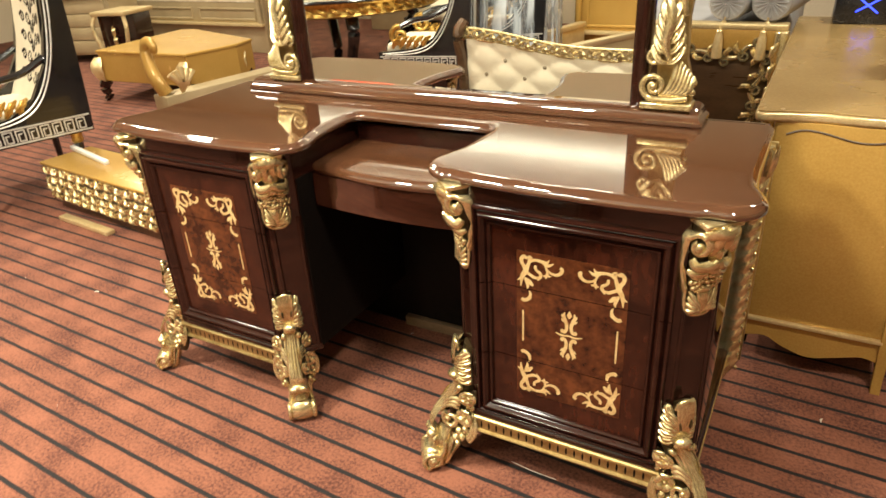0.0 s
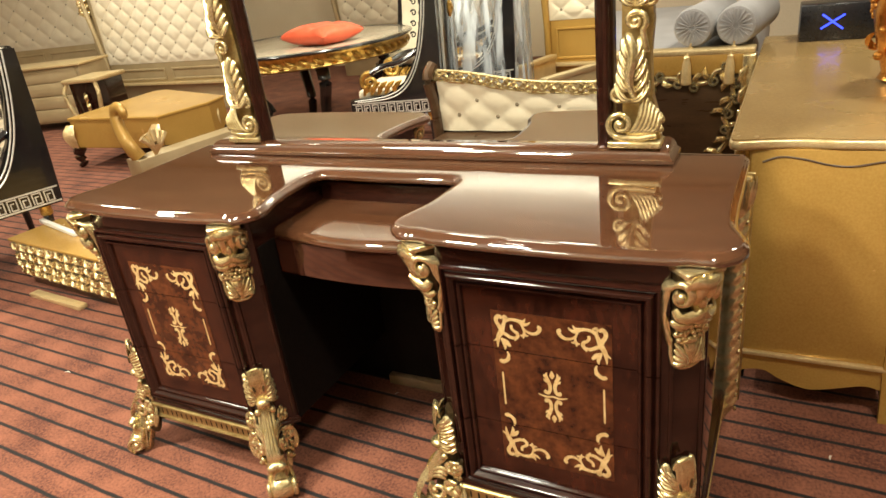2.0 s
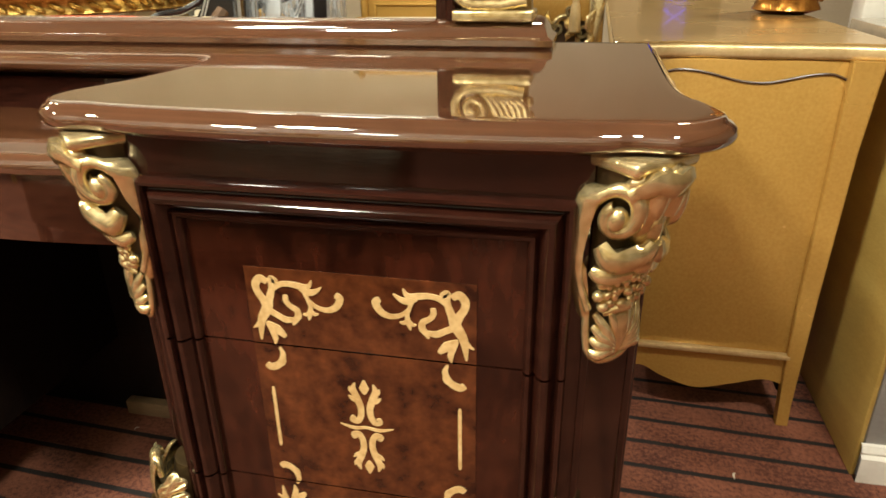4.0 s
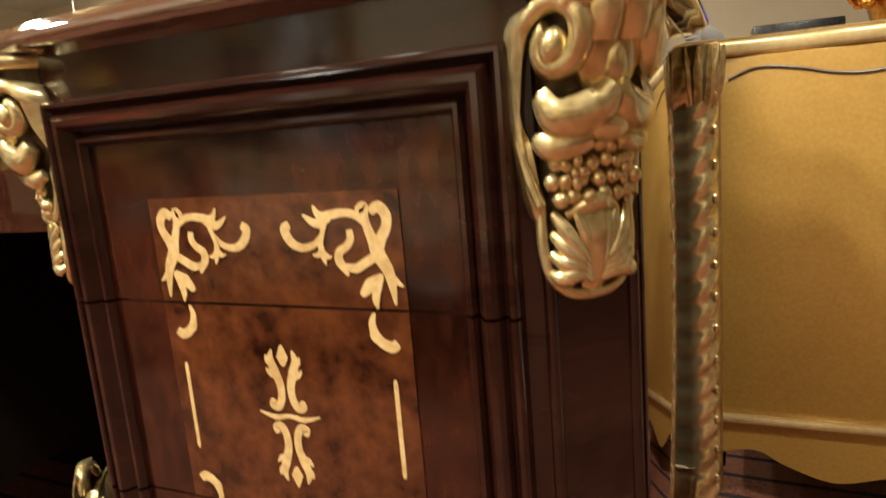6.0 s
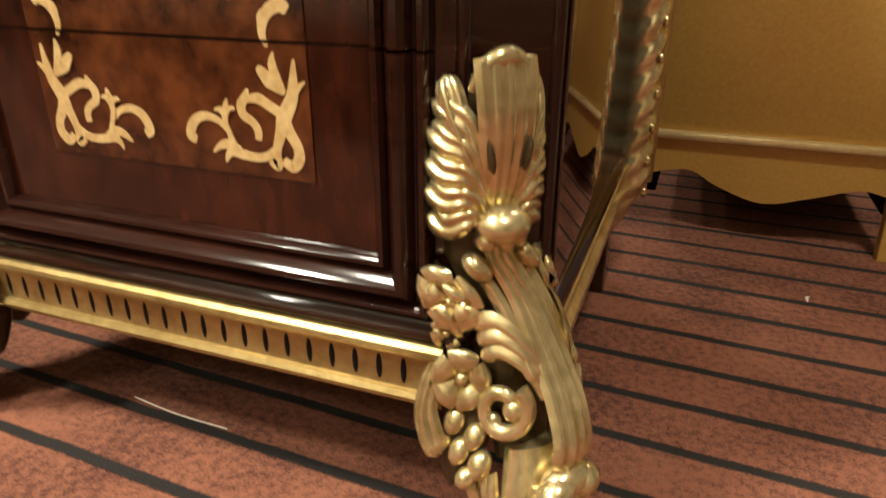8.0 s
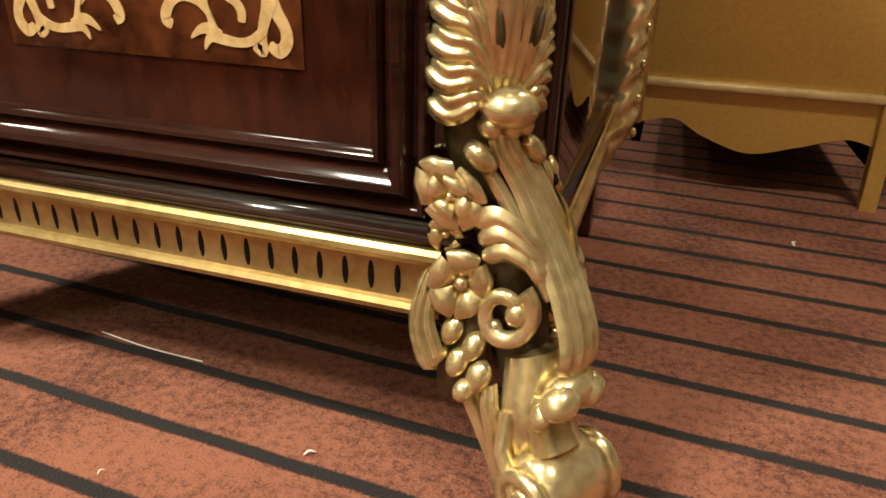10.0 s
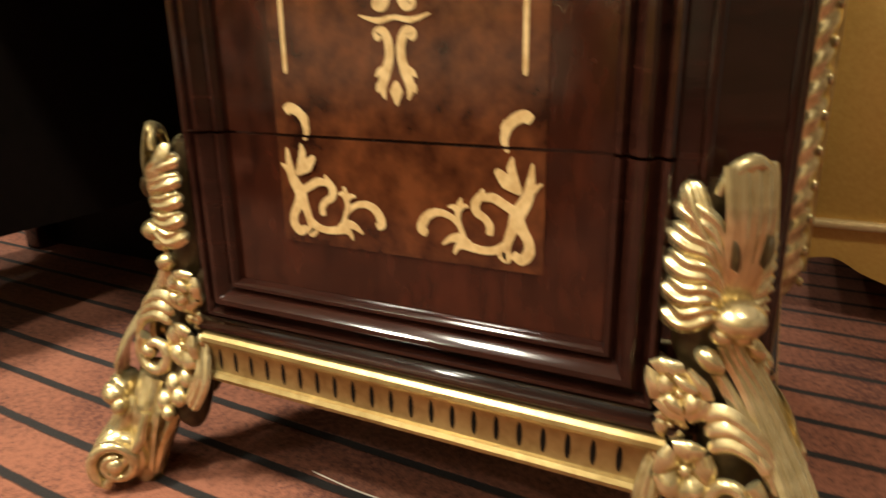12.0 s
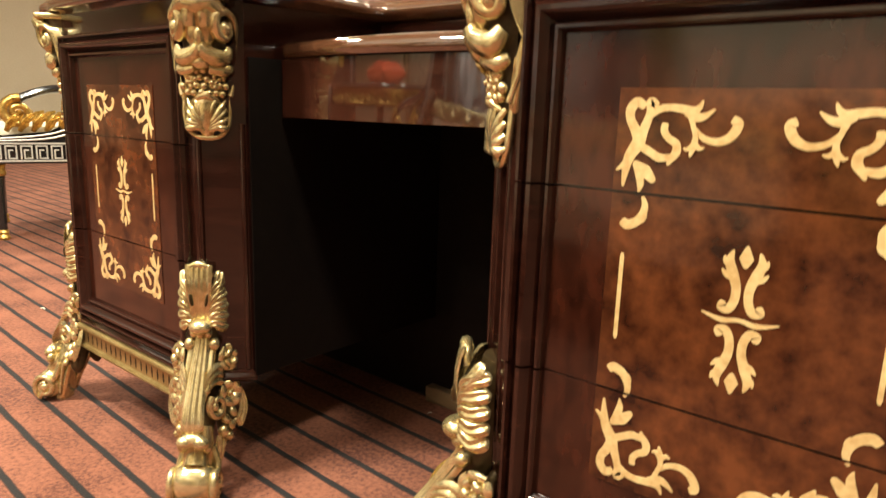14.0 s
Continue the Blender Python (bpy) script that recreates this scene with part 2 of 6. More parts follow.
def lathe(bm, profile, n=16, m=None):
    """Profile of (radius, height) turned round z."""
    rings = []
    for r, z in profile:
        ring = []
        for i in range(n):
            a = 2 * math.pi * i / n
            p = Vector((r * math.cos(a), r * math.sin(a), z))
            ring.append(bm.verts.new(m @ p if m is not None else p))
        rings.append(ring)
    for p, q in zip(rings, rings[1:]):
        for i in range(n):
            bm.faces.new((p[i], p[(i + 1) % n], q[(i + 1) % n], q[i]))
    bm.faces.new(rings[0])
    bm.faces.new(rings[-1][::-1])


def ball(bm, c, r, m=None, u=9, v=6):
    """Ellipsoid; r is a number or three."""
    r = (r, r, r) if isinstance(r, (int, float)) else r
    vs = bmesh.ops.create_uvsphere(bm, u_segments=u, v_segments=v, radius=1)["verts"]
    for w in vs:
        p = Vector((w.co.x * r[0], w.co.y * r[1], w.co.z * r[2]))
        if m is not None:
            p = m.to_3x3() @ p
        w.co = p + Vector(c)


def spline(pts, steps=8, closed=False):
    """Catmull-Rom curve through the points, of any dimension."""
    P = [Vector(p) for p in pts]
    n = len(P)
    out = []
    for i in range(n if closed else n - 1):
        if closed:
            a, b, c, d = P[i - 1], P[i], P[(i + 1) % n], P[(i + 2) % n]
        else:
            a, b, c, d = P[max(i - 1, 0)], P[i], P[i + 1], P[min(i + 2, n - 1)]
        for k in range(steps):
            t = k / steps
            out.append(0.5 * ((2 * b) + (c - a) * t + (2 * a - 5 * b + 4 * c - d) * t * t + (3 * b - a - 3 * c + d) * t ** 3))
    if not closed:
        out.append(P[-1])
    return out


def sweep(bm, pts, radius, n=8, flat=1.0, up=(0, 0, 1), twist=0.0):
    """A tube along pts. radius: number, or function of 0..1; flat: its thickness along up as a share of its width."""
    P = [Vector(p) for p in pts]
    up = Vector(up).normalized()
    rings = []
    for i, p in enumerate(P):
        s = i / (len(P) - 1)
        t = (P[min(i + 1, len(P) - 1)] - P[max(i - 1, 0)]).normalized()
        side = t.cross(up)
        side = side.normalized() if side.length > 1e-4 else Vector((1, 0, 0))
        nn = side.cross(t)
        r = max(radius(s) if callable(radius) else radius, 1e-4)
        ring = []
        for k in range(n):
            a = 2 * math.pi * k / n + twist * s
            ring.append(bm.verts.new(p + side * (r * math.cos(a)) + nn * (r * flat * math.sin(a))))
        rings.append(ring)
    for a, b in zip(rings, rings[1:]):
        for k in range(n):
            bm.faces.new((a[k], a[(k + 1) % n], b[(k + 1) % n], b[k]))
    bm.faces.new(rings[0])
    bm.faces.new(rings[-1][::-1])


def spiral(c, r0, turns, start, grow=0.12, steps=22, hand=1, lift=0.0):
    """Points (u, v, w) of a volute from its rim inwards in the u-v plane round c."""
    out = []
    for i in range(steps + 1):
        s = i / steps
        a = start + hand * s * turns * 2 * math.pi
        r = r0 * (1 - s * (1 - grow))
        out.append((c[0] + r * math.cos(a), c[1] + r * math.sin(a), c[2] + lift * s))
    return out


def leaf(bm, pts, width, w_dir=(0, 0, 1), lobes=5, depth=0.35, thick=0.3):
    """A carved acanthus leaf: a ridged, lobed strip along pts, standing out towards w_dir."""
    P = spline(pts, 6)
    wd = Vector(w_dir).normalized()
    rows = []
    prof = [(-1.0, 0.0), (-0.72, 0.55), (-0.42, 0.85), (-0.18, 0.55), (0.0, 1.0), (0.18, 0.55), (0.42, 0.85), (0.72, 0.55), (1.0, 0.0)]
    for i, p in enumerate(P):
        s = i / (len(P) - 1)
        t = (P[min(i + 1, len(P) - 1)] - P[max(i - 1, 0)]).normalized()
        side = t.cross(wd).normalized()
        out = side.cross(t)
        body = (math.sin(math.pi * min(max(s * 0.88 + 0.09, 0), 1))) ** 0.7
        lob = 1 - depth * abs(math.sin(math.pi * s * lobes))
        h = width * body * lob
        rows.append([bm.verts.new(p + side * (a * h) + out * (b * width * thick * (0.35 + 0.65 * body))) for a, b in prof])
    for a, b in zip(rows, rows[1:]):
        for k in range(len(prof) - 1):
            bm.faces.new((a[k], a[k + 1], b[k + 1], b[k]))
        bm.faces.new((a[-1], a[0], b[0], b[-1]))
    bm.faces.new(rows[0])
    bm.faces.new(rows[-1][::-1])


def flower(bm, c, r, m=None, petals=5, up=(0, 0, 1)):
    """Petals round a bud, facing up."""
    q = Vector((0, 0, 1)).rotation_difference(Vector(up)).to_matrix().to_4x4()
    for k in range(petals):
        a = 2 * math.pi * k / petals
        rot = q @ Matrix.Rotation(a, 4, "Z")
        ball(bm, Vector(c) + (rot @ Vector((r * 0.62, 0, 0))), (r * 0.45, r * 0.34, r * 0.26), rot, 8, 5)
    ball(bm, Vector(c) + (q @ Vector((0, 0, r * 0.22))), r * 0.27, None, 8, 5)


def loft(bm, loops, closed=True, cap=True):
    rows = [[bm.verts.new(p) for p in lp] for lp in loops]
    n = len(rows[0])
    for a, b in zip(rows, rows[1:]):
        for k in range(n if closed else n - 1):
            bm.faces.new((a[k], a[(k + 1) % n], b[(k + 1) % n], b[k]))
    if cap:
        bm.faces.new(rows[0])
        bm.faces.new(rows[-1][::-1])


def inset(outline, d):
    """The outline (counter-clockwise, x and y) moved inwards by d."""
    n, out = len(outline), []
    for i in range(n):
        a, b, c = Vector(outline[i - 1][:2]), Vector(outline[i][:2]), Vector(outline[(i + 1) % n][:2])
        t = ((b - a).normalized() + (c - b).normalized()).normalized()
        out.append((b.x - t.y * d, b.y + t.x * d))
    return out


# ---------------------------------------------------------------- the room
def room():
    bm = bmesh.new()
    box(bm, -9.2, 4.2, -6.2, 6.2, -0.10, 0.0)
    solid("floor", bm, CARPET, "red-brown carpet with thin black stripes", "floor", kind="structure", smooth=0)
    bm = bmesh.new()
    box(bm, -9.2, 4.2, -6.2, 6.2, CEIL, CEIL + 0.1)
    solid("ceiling", bm, WHITE_PAINT, "plain cream ceiling", "ceiling", kind="structure", smooth=0)
    for nm, a in (("wall_north", (-9.2, 4.2, 6.0, 6.2)), ("wall_south", (-9.2, 4.2, -6.2, -6.0)), ("wall_west", (-9.2, -9.0, -6.0, 6.0)), ("wall_east", (4.0, 4.2, -6.0, 6.0))):
        bm = bmesh.new()
        box(bm, *a, 0.0, CEIL)
        # east wall is unseen, made brown to dim reflections in the table's wood
        dark = nm == "wall_east"
        solid(nm, bm, WALL_DARK if dark else WALL, "unseen showroom wall made brown to dim reflections" if dark else "cream painted showroom wall", "wall", kind="structure", smooth=0)
    # a panel for every lamp, the cabinet's added fill included
    for lx, ly, watts in LAMPS:
        bm = bmesh.new()
        box(bm, lx - 0.19, lx + 0.19, ly - 0.19, ly + 0.19, CEIL - 0.025, CEIL, 0.004)
        solid("ceiling_light", bm, WHITE_PAINT, "square white ceiling light panel", "ceiling light", group="ceiling lights")
    # housings for the added ceiling fills, out of view
    for ly, watts in FILL_TROUGHS:
        th = thing("added_trough", pose(-2.4, ly, CEIL - 0.50), "added unseen white trough holding the ceiling's fill light", "light trough", "light troughs")
        bm = bmesh.new()
        prism(bm, [(-0.07, 0.06), (-0.06, 0.0), (0.06, 0.0), (0.07, 0.06), (0.06, 0.06), (0.052, 0.012), (-0.052, 0.012), (-0.06, 0.06)], -4.9, 4.9, "x")
        part("channel", bm, WHITE_PAINT, th)
        for x in (-4.5, 0.0, 4.5):
            bm = bmesh.new()
            sweep(bm, [(x, 0, 0.012), (x, 0, 0.25), (x, 0, 0.50)], 0.005, 8)
            part("hanger", bm, WHITE_PAINT, th)


room()

# ---------------------------------------------------------------- the dressing table
XC = -0.008
LONG = 0.023                     # the left half is this much longer
PED = 0.5035                      # pedestal centre from the table's middle
Z_TOP, Z_EDGE = 0.812, 0.787
table = thing("dressing_table", Matrix.Identity(4), "glossy mahogany kneehole dressing table with gilded carvings and marquetry drawers", "dressing table")


def table_top():
    half = [(0.0, 0.312), (0.10, 0.314), (0.165, 0.314), (0.188, 0.306), (0.196, 0.28), (0.194, 0.22), (0.188, 0.15), (0.174, 0.10),
            (0.164, 0.062), (0.168, 0.032), (0.187, 0.007), (0.215, -0.009), (0.247, -0.009), (0.285, -0.016)]
    front = [(0.40, -0.0235), (PED, -0.024), (2 * PED - 0.40, -0.0235)]
    ear = [(2 * PED - x, y) for x, y in half[:6:-1]]
    side = [(0.818, 0.14), (0.812, 0.22), (0.812, 0.38), (0.812, 0.47), (0.812, 0.515), (0.810, 0.532), (0.803, 0.543), (0.788, 0.548), (0.765, 0.549), (0.72, 0.549), (0.60, 0.549)]
    right = half + front + ear + side
    ctrl = right + [(0.4, 0.549), (0.0, 0.549), (-0.4, 0.549)] + [(-x - LONG, y) for x, y in right[:0:-1]]
    pts = [(p.x + XC, p.y) for p in spline([(a, b, 0) for a, b in ctrl], 4, closed=True)]
    area = sum(pts[i - 1][0] * pts[i][1] - pts[i][0] * pts[i - 1][1] for i in range(len(pts)))
    if area < 0:
        pts.reverse()
    prof = [(0.020, Z_EDGE - 0.005), (0.015, Z_EDGE), (0.006, Z_EDGE + 0.0005), (0.0015, Z_EDGE + 0.004), (0.0, Z_EDGE + 0.009), (0.002, Z_EDGE + 0.015), (0.007, Z_EDGE + 0.019),
            (0.010, Z_EDGE + 0.0205), (0.012, Z_EDGE + 0.0235), (0.017, Z_TOP - 0.0004), (0.021, Z_TOP), (0.028, Z_TOP)]
    bm = bmesh.new()
    loft(bm, [[(x, y, z) for x, y in inset(pts, d)] for d, z in prof])
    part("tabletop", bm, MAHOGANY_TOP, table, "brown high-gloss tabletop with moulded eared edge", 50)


table_top()

# drawer-front mouldings: distance inwards from the frame's edge, and how far it stands out
MOULD = [(0.0, -0.004), (0.001, 0.009), (0.004, 0.0125), (0.008, 0.0125), (0.011, 0.009), (0.0125, 0.004), (0.015, 0.005), (0.018, 0.012), (0.023, 0.016),
         (0.029, 0.016), (0.034, 0.012), (0.038, 0.0055), (0.041, 0.003), (0.0425, 0.006), (0.045, 0.0085), (0.049, 0.0085), (0.052, 0.006), (0.054, 0.001), (0.055, -0.004)]
MOULD = [(d * 0.77, h * 0.92) for d, h in MOULD]
FX0, FX1, FZ0, FZ1 = 0.283, 0.706, 0.203, 0.744     # the moulded frame of the three drawers
GAPS = (FZ0, 0.382, 0.566, FZ1)


def mirrored(bm, side):
    """The left pedestal is the right one turned over about the table's middle."""
    if side < 0:
        for v in bm.verts:
            v.co.x = 2 * XC - LONG - v.co.x
        bmesh.ops.reverse_faces(bm, faces=bm.faces)


def stroke(bm, pts, widths, k=0):
    """A flat inlaid band along pts (x, z), its half width running through the widths given; each lies a hair above the last."""
    P = spline([(a, b, 0) for a, b in pts], 7)
    n = len(P)
    y0, y1 = -0.0012 - 0.00012 * k, 0.0004
    rows = []
    for i, p in enumerate(P):
        s = i / (n - 1) * (len(widths) - 1)
        q = min(int(s), len(widths) - 2)
        w = 0.91 * (widths[q] + (widths[q + 1] - widths[q]) * (s - q))
        if i in (0, n - 1):
            w *= 0.55
        t = (P[min(i + 1, n - 1)] - P[max(i - 1, 0)]).normalized()
        l, r = (p.x - t.y * w, p.y + t.x * w), (p.x + t.y * w, p.y - t.x * w)
        rows.append([bm.verts.new(c) for c in ((l[0], y1, l[1]), (l[0], y0, l[1]), (r[0], y0, r[1]), (r[0], y1, r[1]))])
    for a, b in zip(rows, rows[1:]):
        for c in range(3):
            bm.faces.new((a[c], a[c + 1], b[c + 1], b[c]))
    bm.faces.new(rows[0])
    bm.faces.new(rows[-1][::-1])


# corner arabesque: strokes from the inlay's outer corner, a to the middle and b downwards, in metres, with half widths
CORNER_HEAD = [
    ([(0.0169, 0.005), (0.0097, 0.0018), (0.0041, 0.007), (0.0047, 0.0142), (0.0096, 0.0214), (0.0132, 0.0281)], (0.0034, 0.0047, 0.0047, 0.0043, 0.0047, 0.0056)),
    ([(0.0276, 0.0043), (0.0217, 0.0014), (0.0218, 0.0077), (0.0202, 0.0138), (0.0166, 0.0224), (0.0131, 0.0311), (0.0062, 0.0417), (0.0037, 0.0527), (0.0025, 0.0636)], (0.003, 0.0043, 0.0039, 0.0039, 0.0047, 0.0065, 0.0052, 0.0034, 0.0009)),
    ([(0.0054, 0.0427), (0.0007, 0.0481), (-0.005, 0.0517)], (0.003, 0.0026, 0.0006)),
    ([(0.0192, 0.0127), (0.0287, 0.0067), (0.0385, 0.0049), (0.0489, 0.0058), (0.0577, 0.007), (0.0622, 0.0044), (0.0648, -0.0003)], (0.0034, 0.0034, 0.0032, 0.0037, 0.0039, 0.0026, 0.0006)),
    ([(0.0516, 0.0071), (0.0606, 0.0111), (0.0674, 0.0101), (0.0748, 0.0054)], (0.0039, 0.0043, 0.003, 0.0006)),
]
CORNER_SIDE = [
    ([(0.0561, 0.0086), (0.0585, 0.0169), (0.0613, 0.0243), (0.0602, 0.0318), (0.0582, 0.0386)], (0.0039, 0.0022, 0.0024, 0.0032, 0.0006)),
    ([(0.0608, 0.0288), (0.065, 0.0321), (0.0693, 0.0316)], (0.0022, 0.0022, 0.0006)),
    ([(0.0605, 0.0294), (0.056, 0.0333), (0.0525, 0.0326)], (0.0022, 0.0019, 0.0006)),
    ([(0.059, 0.0181), (0.067, 0.0248), (0.0776, 0.0272), (0.0864, 0.0248), (0.0916, 0.0194), (0.0929, 0.0142), (0.0883, 0.0118)], (0.0017, 0.0026, 0.0032, 0.0039, 0.0043, 0.0043, 0.0034)),
    ([(0.0355, 0.0156), (0.0351, 0.0213), (0.039, 0.0262), (0.0458, 0.03), (0.0467, 0.0357), (0.0428, 0.0407), (0.0402, 0.0454)], (0.003, 0.0034, 0.0032, 0.0037, 0.0041, 0.0034, 0.0009)),
    ([(0.0423, 0.0395), (0.0329, 0.0404), (0.0248, 0.037), (0.0167, 0.0333)], (0.0026, 0.0039, 0.0037, 0.0039)),
    ([(0.0107, 0.0445), (0.0217, 0.051), (0.0305, 0.0583)], (0.0017, 0.006, 0.0022)),
    ([(0.0117, 0.045), (0.0168, 0.054), (0.0186, 0.0608), (0.0174, 0.0669)], (0.0022, 0.0039, 0.0034, 0.0004)),
]
CORNER_TAIL = [
    ([(0.0215, 0.0694), (0.0243, 0.0761), (0.0224, 0.0837), (0.0168, 0.0892), (0.0092, 0.0915), (0.0042, 0.0888)], (0.0013, 0.0032, 0.0041, 0.0045, 0.0049, 0.0039)),
    ([(0.0239, 0.0767), (0.025, 0.0845), (0.0232, 0.0891)], (0.0026, 0.0022, 0.0004)),
]
# one column of the middle motif, right of its axis and above its bar
CENTRE = [
    ([(0.0135, 0.0165), (0.0148, 0.011), (0.0095, 0.0098), (0.0055, 0.018), (0.0052, 0.030), (0.0088, 0.042), (0.0122, 0.053), (0.010, 0.063)], (0.003, 0.0052, 0.005, 0.0048, 0.005, 0.0058, 0.005, 0.0008)),
    ([(0.007, 0.037), (0.0135, 0.0405), (0.0178, 0.045)], (0.003, 0.0036, 0.0006)),
    ([(0.010, 0.047), (0.0152, 0.052), (0.0165, 0.0575)], (0.003, 0.003, 0.0006)),
]
BX0, BX1, BZ0, BZ1 = 0.3890, 0.6120, 0.2975, 0.6450     # the inlay's outline


def inlay_motifs():
    """The marquetry of one pedestal, motif by motif, as lists of (points, widths) in x and z."""
    out = []
    for sx in (0, 1):
        for sz in (0, 1):
            for piece in (CORNER_HEAD + CORNER_SIDE, CORNER_TAIL):
                out.append([([(BX0 + a if not sx else BX1 - a, BZ1 - b * 1.17 if not sz else BZ0 + b * 1.17) for a, b in pts], w) for pts, w in piece])
    cx, cz = (BX0 + BX1) / 2, 0.4715
    for sz in (-1, 1):
        for sx in (-1, 1):
            out.append([([(cx + sx * a, cz + sz * b * 0.92) for a, b in pts], [q * 0.80 for q in w]) for pts, w in CENTRE])
        out.append([([(cx, cz + sz * 0.044), (cx, cz + sz * 0.052), (cx, cz + sz * 0.0625)], (0.001, 0.0062, 0.0005))])
    out.append([([(cx - 0.030, cz + 0.003), (cx - 0.014, cz - 0.001), (cx, cz + 0.001), (cx + 0.014, cz - 0.001), (cx + 0.030, cz + 0.003)], (0.0006, 0.0024, 0.0018, 0.0024, 0.0006))])
    for x in (0.3968, 0.6025):
        out.append([([(x, 0.432), (x, 0.470), (x, 0.512)], (0.0021, 0.0021, 0.0021))])
    return out


def pedestal(side):
    u0, u1 = XC + PED, 0.2125
    front, cant = 0.281, 0.055
    x0, x1 = FX0 - 0.004, FX1 + 0.004
    outline = [(x0, 0.002), (x1, 0.002), (x1 + 0.008, 0.004), (x1 + 0.008 + cant, 0.004 + cant), (x1 + 0.008 + cant, 0.525), (x0 - 0.008 - cant, 0.525), (x0 - 0.008 - cant, 0.004 + cant), (x0 - 0.008, 0.004)]
    bm = bmesh.new()
    loft(bm, [[(x, y, z) for x, y in outline] for z in (0.188, Z_EDGE - 0.004)])
    mirrored(bm, side)
    part("pedestal_body", bm, MAHOGANY, table, "dark mahogany pedestal carcass", 30)
    # base and frieze mouldings follow the front and the canted corners
    for nm, z0, prof in (("base_moulding", 0.1832, [(-0.004, 0.0), (0.009, 0.0002), (0.0115, 0.004), (0.0105, 0.009), (0.006, 0.0125), (0.005, 0.016), (0.0, 0.0185)]),):
        bm = bmesh.new()
        o = [(x0 - 0.008 - cant, 0.0605), (x0 - 0.008 - cant, 0.004 + cant), (x0 - 0.008, 0.002), (x1 + 0.008, 0.002), (x1 + 0.008 + cant, 0.004 + cant), (x1 + 0.008 + cant, 0.5)]
        off = [(-1, 0), (-0.92, -0.4), (-0.4, -0.92), (0.4, -0.92), (0.92, -0.4), (1, 0)]
        loft(bm, [[(p[0] + q[0] * d, p[1] + q[1] * d, z0 + h) for p, q in zip(o, off)] for d, h in prof], closed=False, cap=False)
        mirrored(bm, side)
        part(nm, bm, MAHOGANY, table)
    motifs = inlay_motifs()
    for k in range(3):
        z0, z1 = GAPS[2 - k], GAPS[3 - k]
        g0 = 0.0 if k == 2 else 0.0012
        g1 = 0.0 if k == 0 else 0.0012
        z0, z1 = z0 + g0, z1 - g1
        if k == 0:
            path = [(FX0, z0, 1, 0), (FX0, z1, 1, -1), (FX1, z1, -1, -1), (FX1, z0, -1, 0)]
            paths = [path]
        elif k == 2:
            paths = [[(FX0, z1, 1, 0), (FX0, z0, 1, 1), (FX1, z0, -1, 1), (FX1, z1, -1, 0)]]
        else:
            paths = [[(FX0, z0, 1, 0), (FX0, z1, 1, 0)], [(FX1, z0, -1, 0), (FX1, z1, -1, 0)]]
        pz0, pz1 = (z0 if k < 2 else z0 + 0.040), (z1 if k > 0 else z1 - 0.040)
        bm = bmesh.new()
        box(bm, FX0 + 0.039, FX1 - 0.039, 0.0004, 0.0018, pz0, pz1)
        mirrored(bm, side)
        drawer = part("drawer", bm, CROTCH, table, "drawer front in dark red crotch mahogany with marquetry", 0)
        for path in paths:
            bm = bmesh.new()
            loft(bm, [[(x + ox * d, -h, z + oz * d) for x, z, ox, oz in path] for d, h in MOULD], closed=False, cap=False)
            mirrored(bm, side)
            part("moulding", bm, MAHOGANY, drawer, "dark polished mahogany moulding", 35)
        bz0, bz1 = max(BZ0 - 0.008, z0), min(BZ1 + 0.010, z1)
        bm = bmesh.new()
        box(bm, BX0 - 0.007, BX1 + 0.007, -0.0006, 0.0010, bz0, bz1)
        mirrored(bm, side)
        part("burl_panel", bm, BURL, drawer, "mottled amber burl veneer", 0)
        for motif in motifs:
            zs = [p[1] for pts, w in motif for p in pts]
            if max(zs) < z0 + 0.001 or min(zs) > z1 - 0.001:
                continue
            bm = bmesh.new()
            for i, (pts, w) in enumerate(motif):
                stroke(bm, pts, w, i % 8)
            for co, no in (((0, 0, z0), (0, 0, -1)), ((0, 0, z1), (0, 0, 1))):
                bmesh.ops.bisect_plane(bm, geom=bm.verts[:] + bm.edges[:] + bm.faces[:], plane_co=co, plane_no=no, clear_outer=True)
            if not bm.faces:
                bm.free()
                continue
            mirrored(bm, side)
            part("inlay", bm, INLAY, drawer, "pale satinwood scroll inlay", 0)
    # fluted gold rail under the drawers
    bm = bmesh.new()
    loft(bm, [[(x, -d, z) for x in (FX0 - 0.01, FX1 + 0.01)] for d, z in
              ((0.0, 0.183), (0.010, 0.1828), (0.0135, 0.180), (0.0145, 0.1765), (0.0125, 0.173), (0.008, 0.1715), (0.0065, 0.1695), (0.006, 0.1685), (0.006, 0.1425), (0.0065, 0.1415), (0.010, 0.1405), (0.0125, 0.137), (0.0115, 0.133), (0.004, 0.1305), (-0.02, 0.1305))], closed=False, cap=False)
    mirrored(bm, side)
    rail = part("fluted_rail", bm, GOLD_RAIL, table, "fluted antique-gold rail", 35)
    # each flute is a black oval: the groove's shade is colour, not cut
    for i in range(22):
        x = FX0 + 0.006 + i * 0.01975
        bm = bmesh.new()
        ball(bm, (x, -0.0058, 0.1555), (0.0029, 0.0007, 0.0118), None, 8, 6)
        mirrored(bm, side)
        part("flute", bm, DARK_VOID, rail, "groove drawn as a black oval, its shade painted")
    # beads at the edges of the canted corners between bracket and foot
    for cx, cd in ((x1 + 0.008 + cant / 2, 1), (x0 - 0.008 - cant / 2, -1)):
        for k in (-1, 1):
            bm = bmesh.new()
            px, py = cx + cd * (k * 0.0235 - 0.001), 0.004 + cant / 2 + k * 0.0235 + 0.001
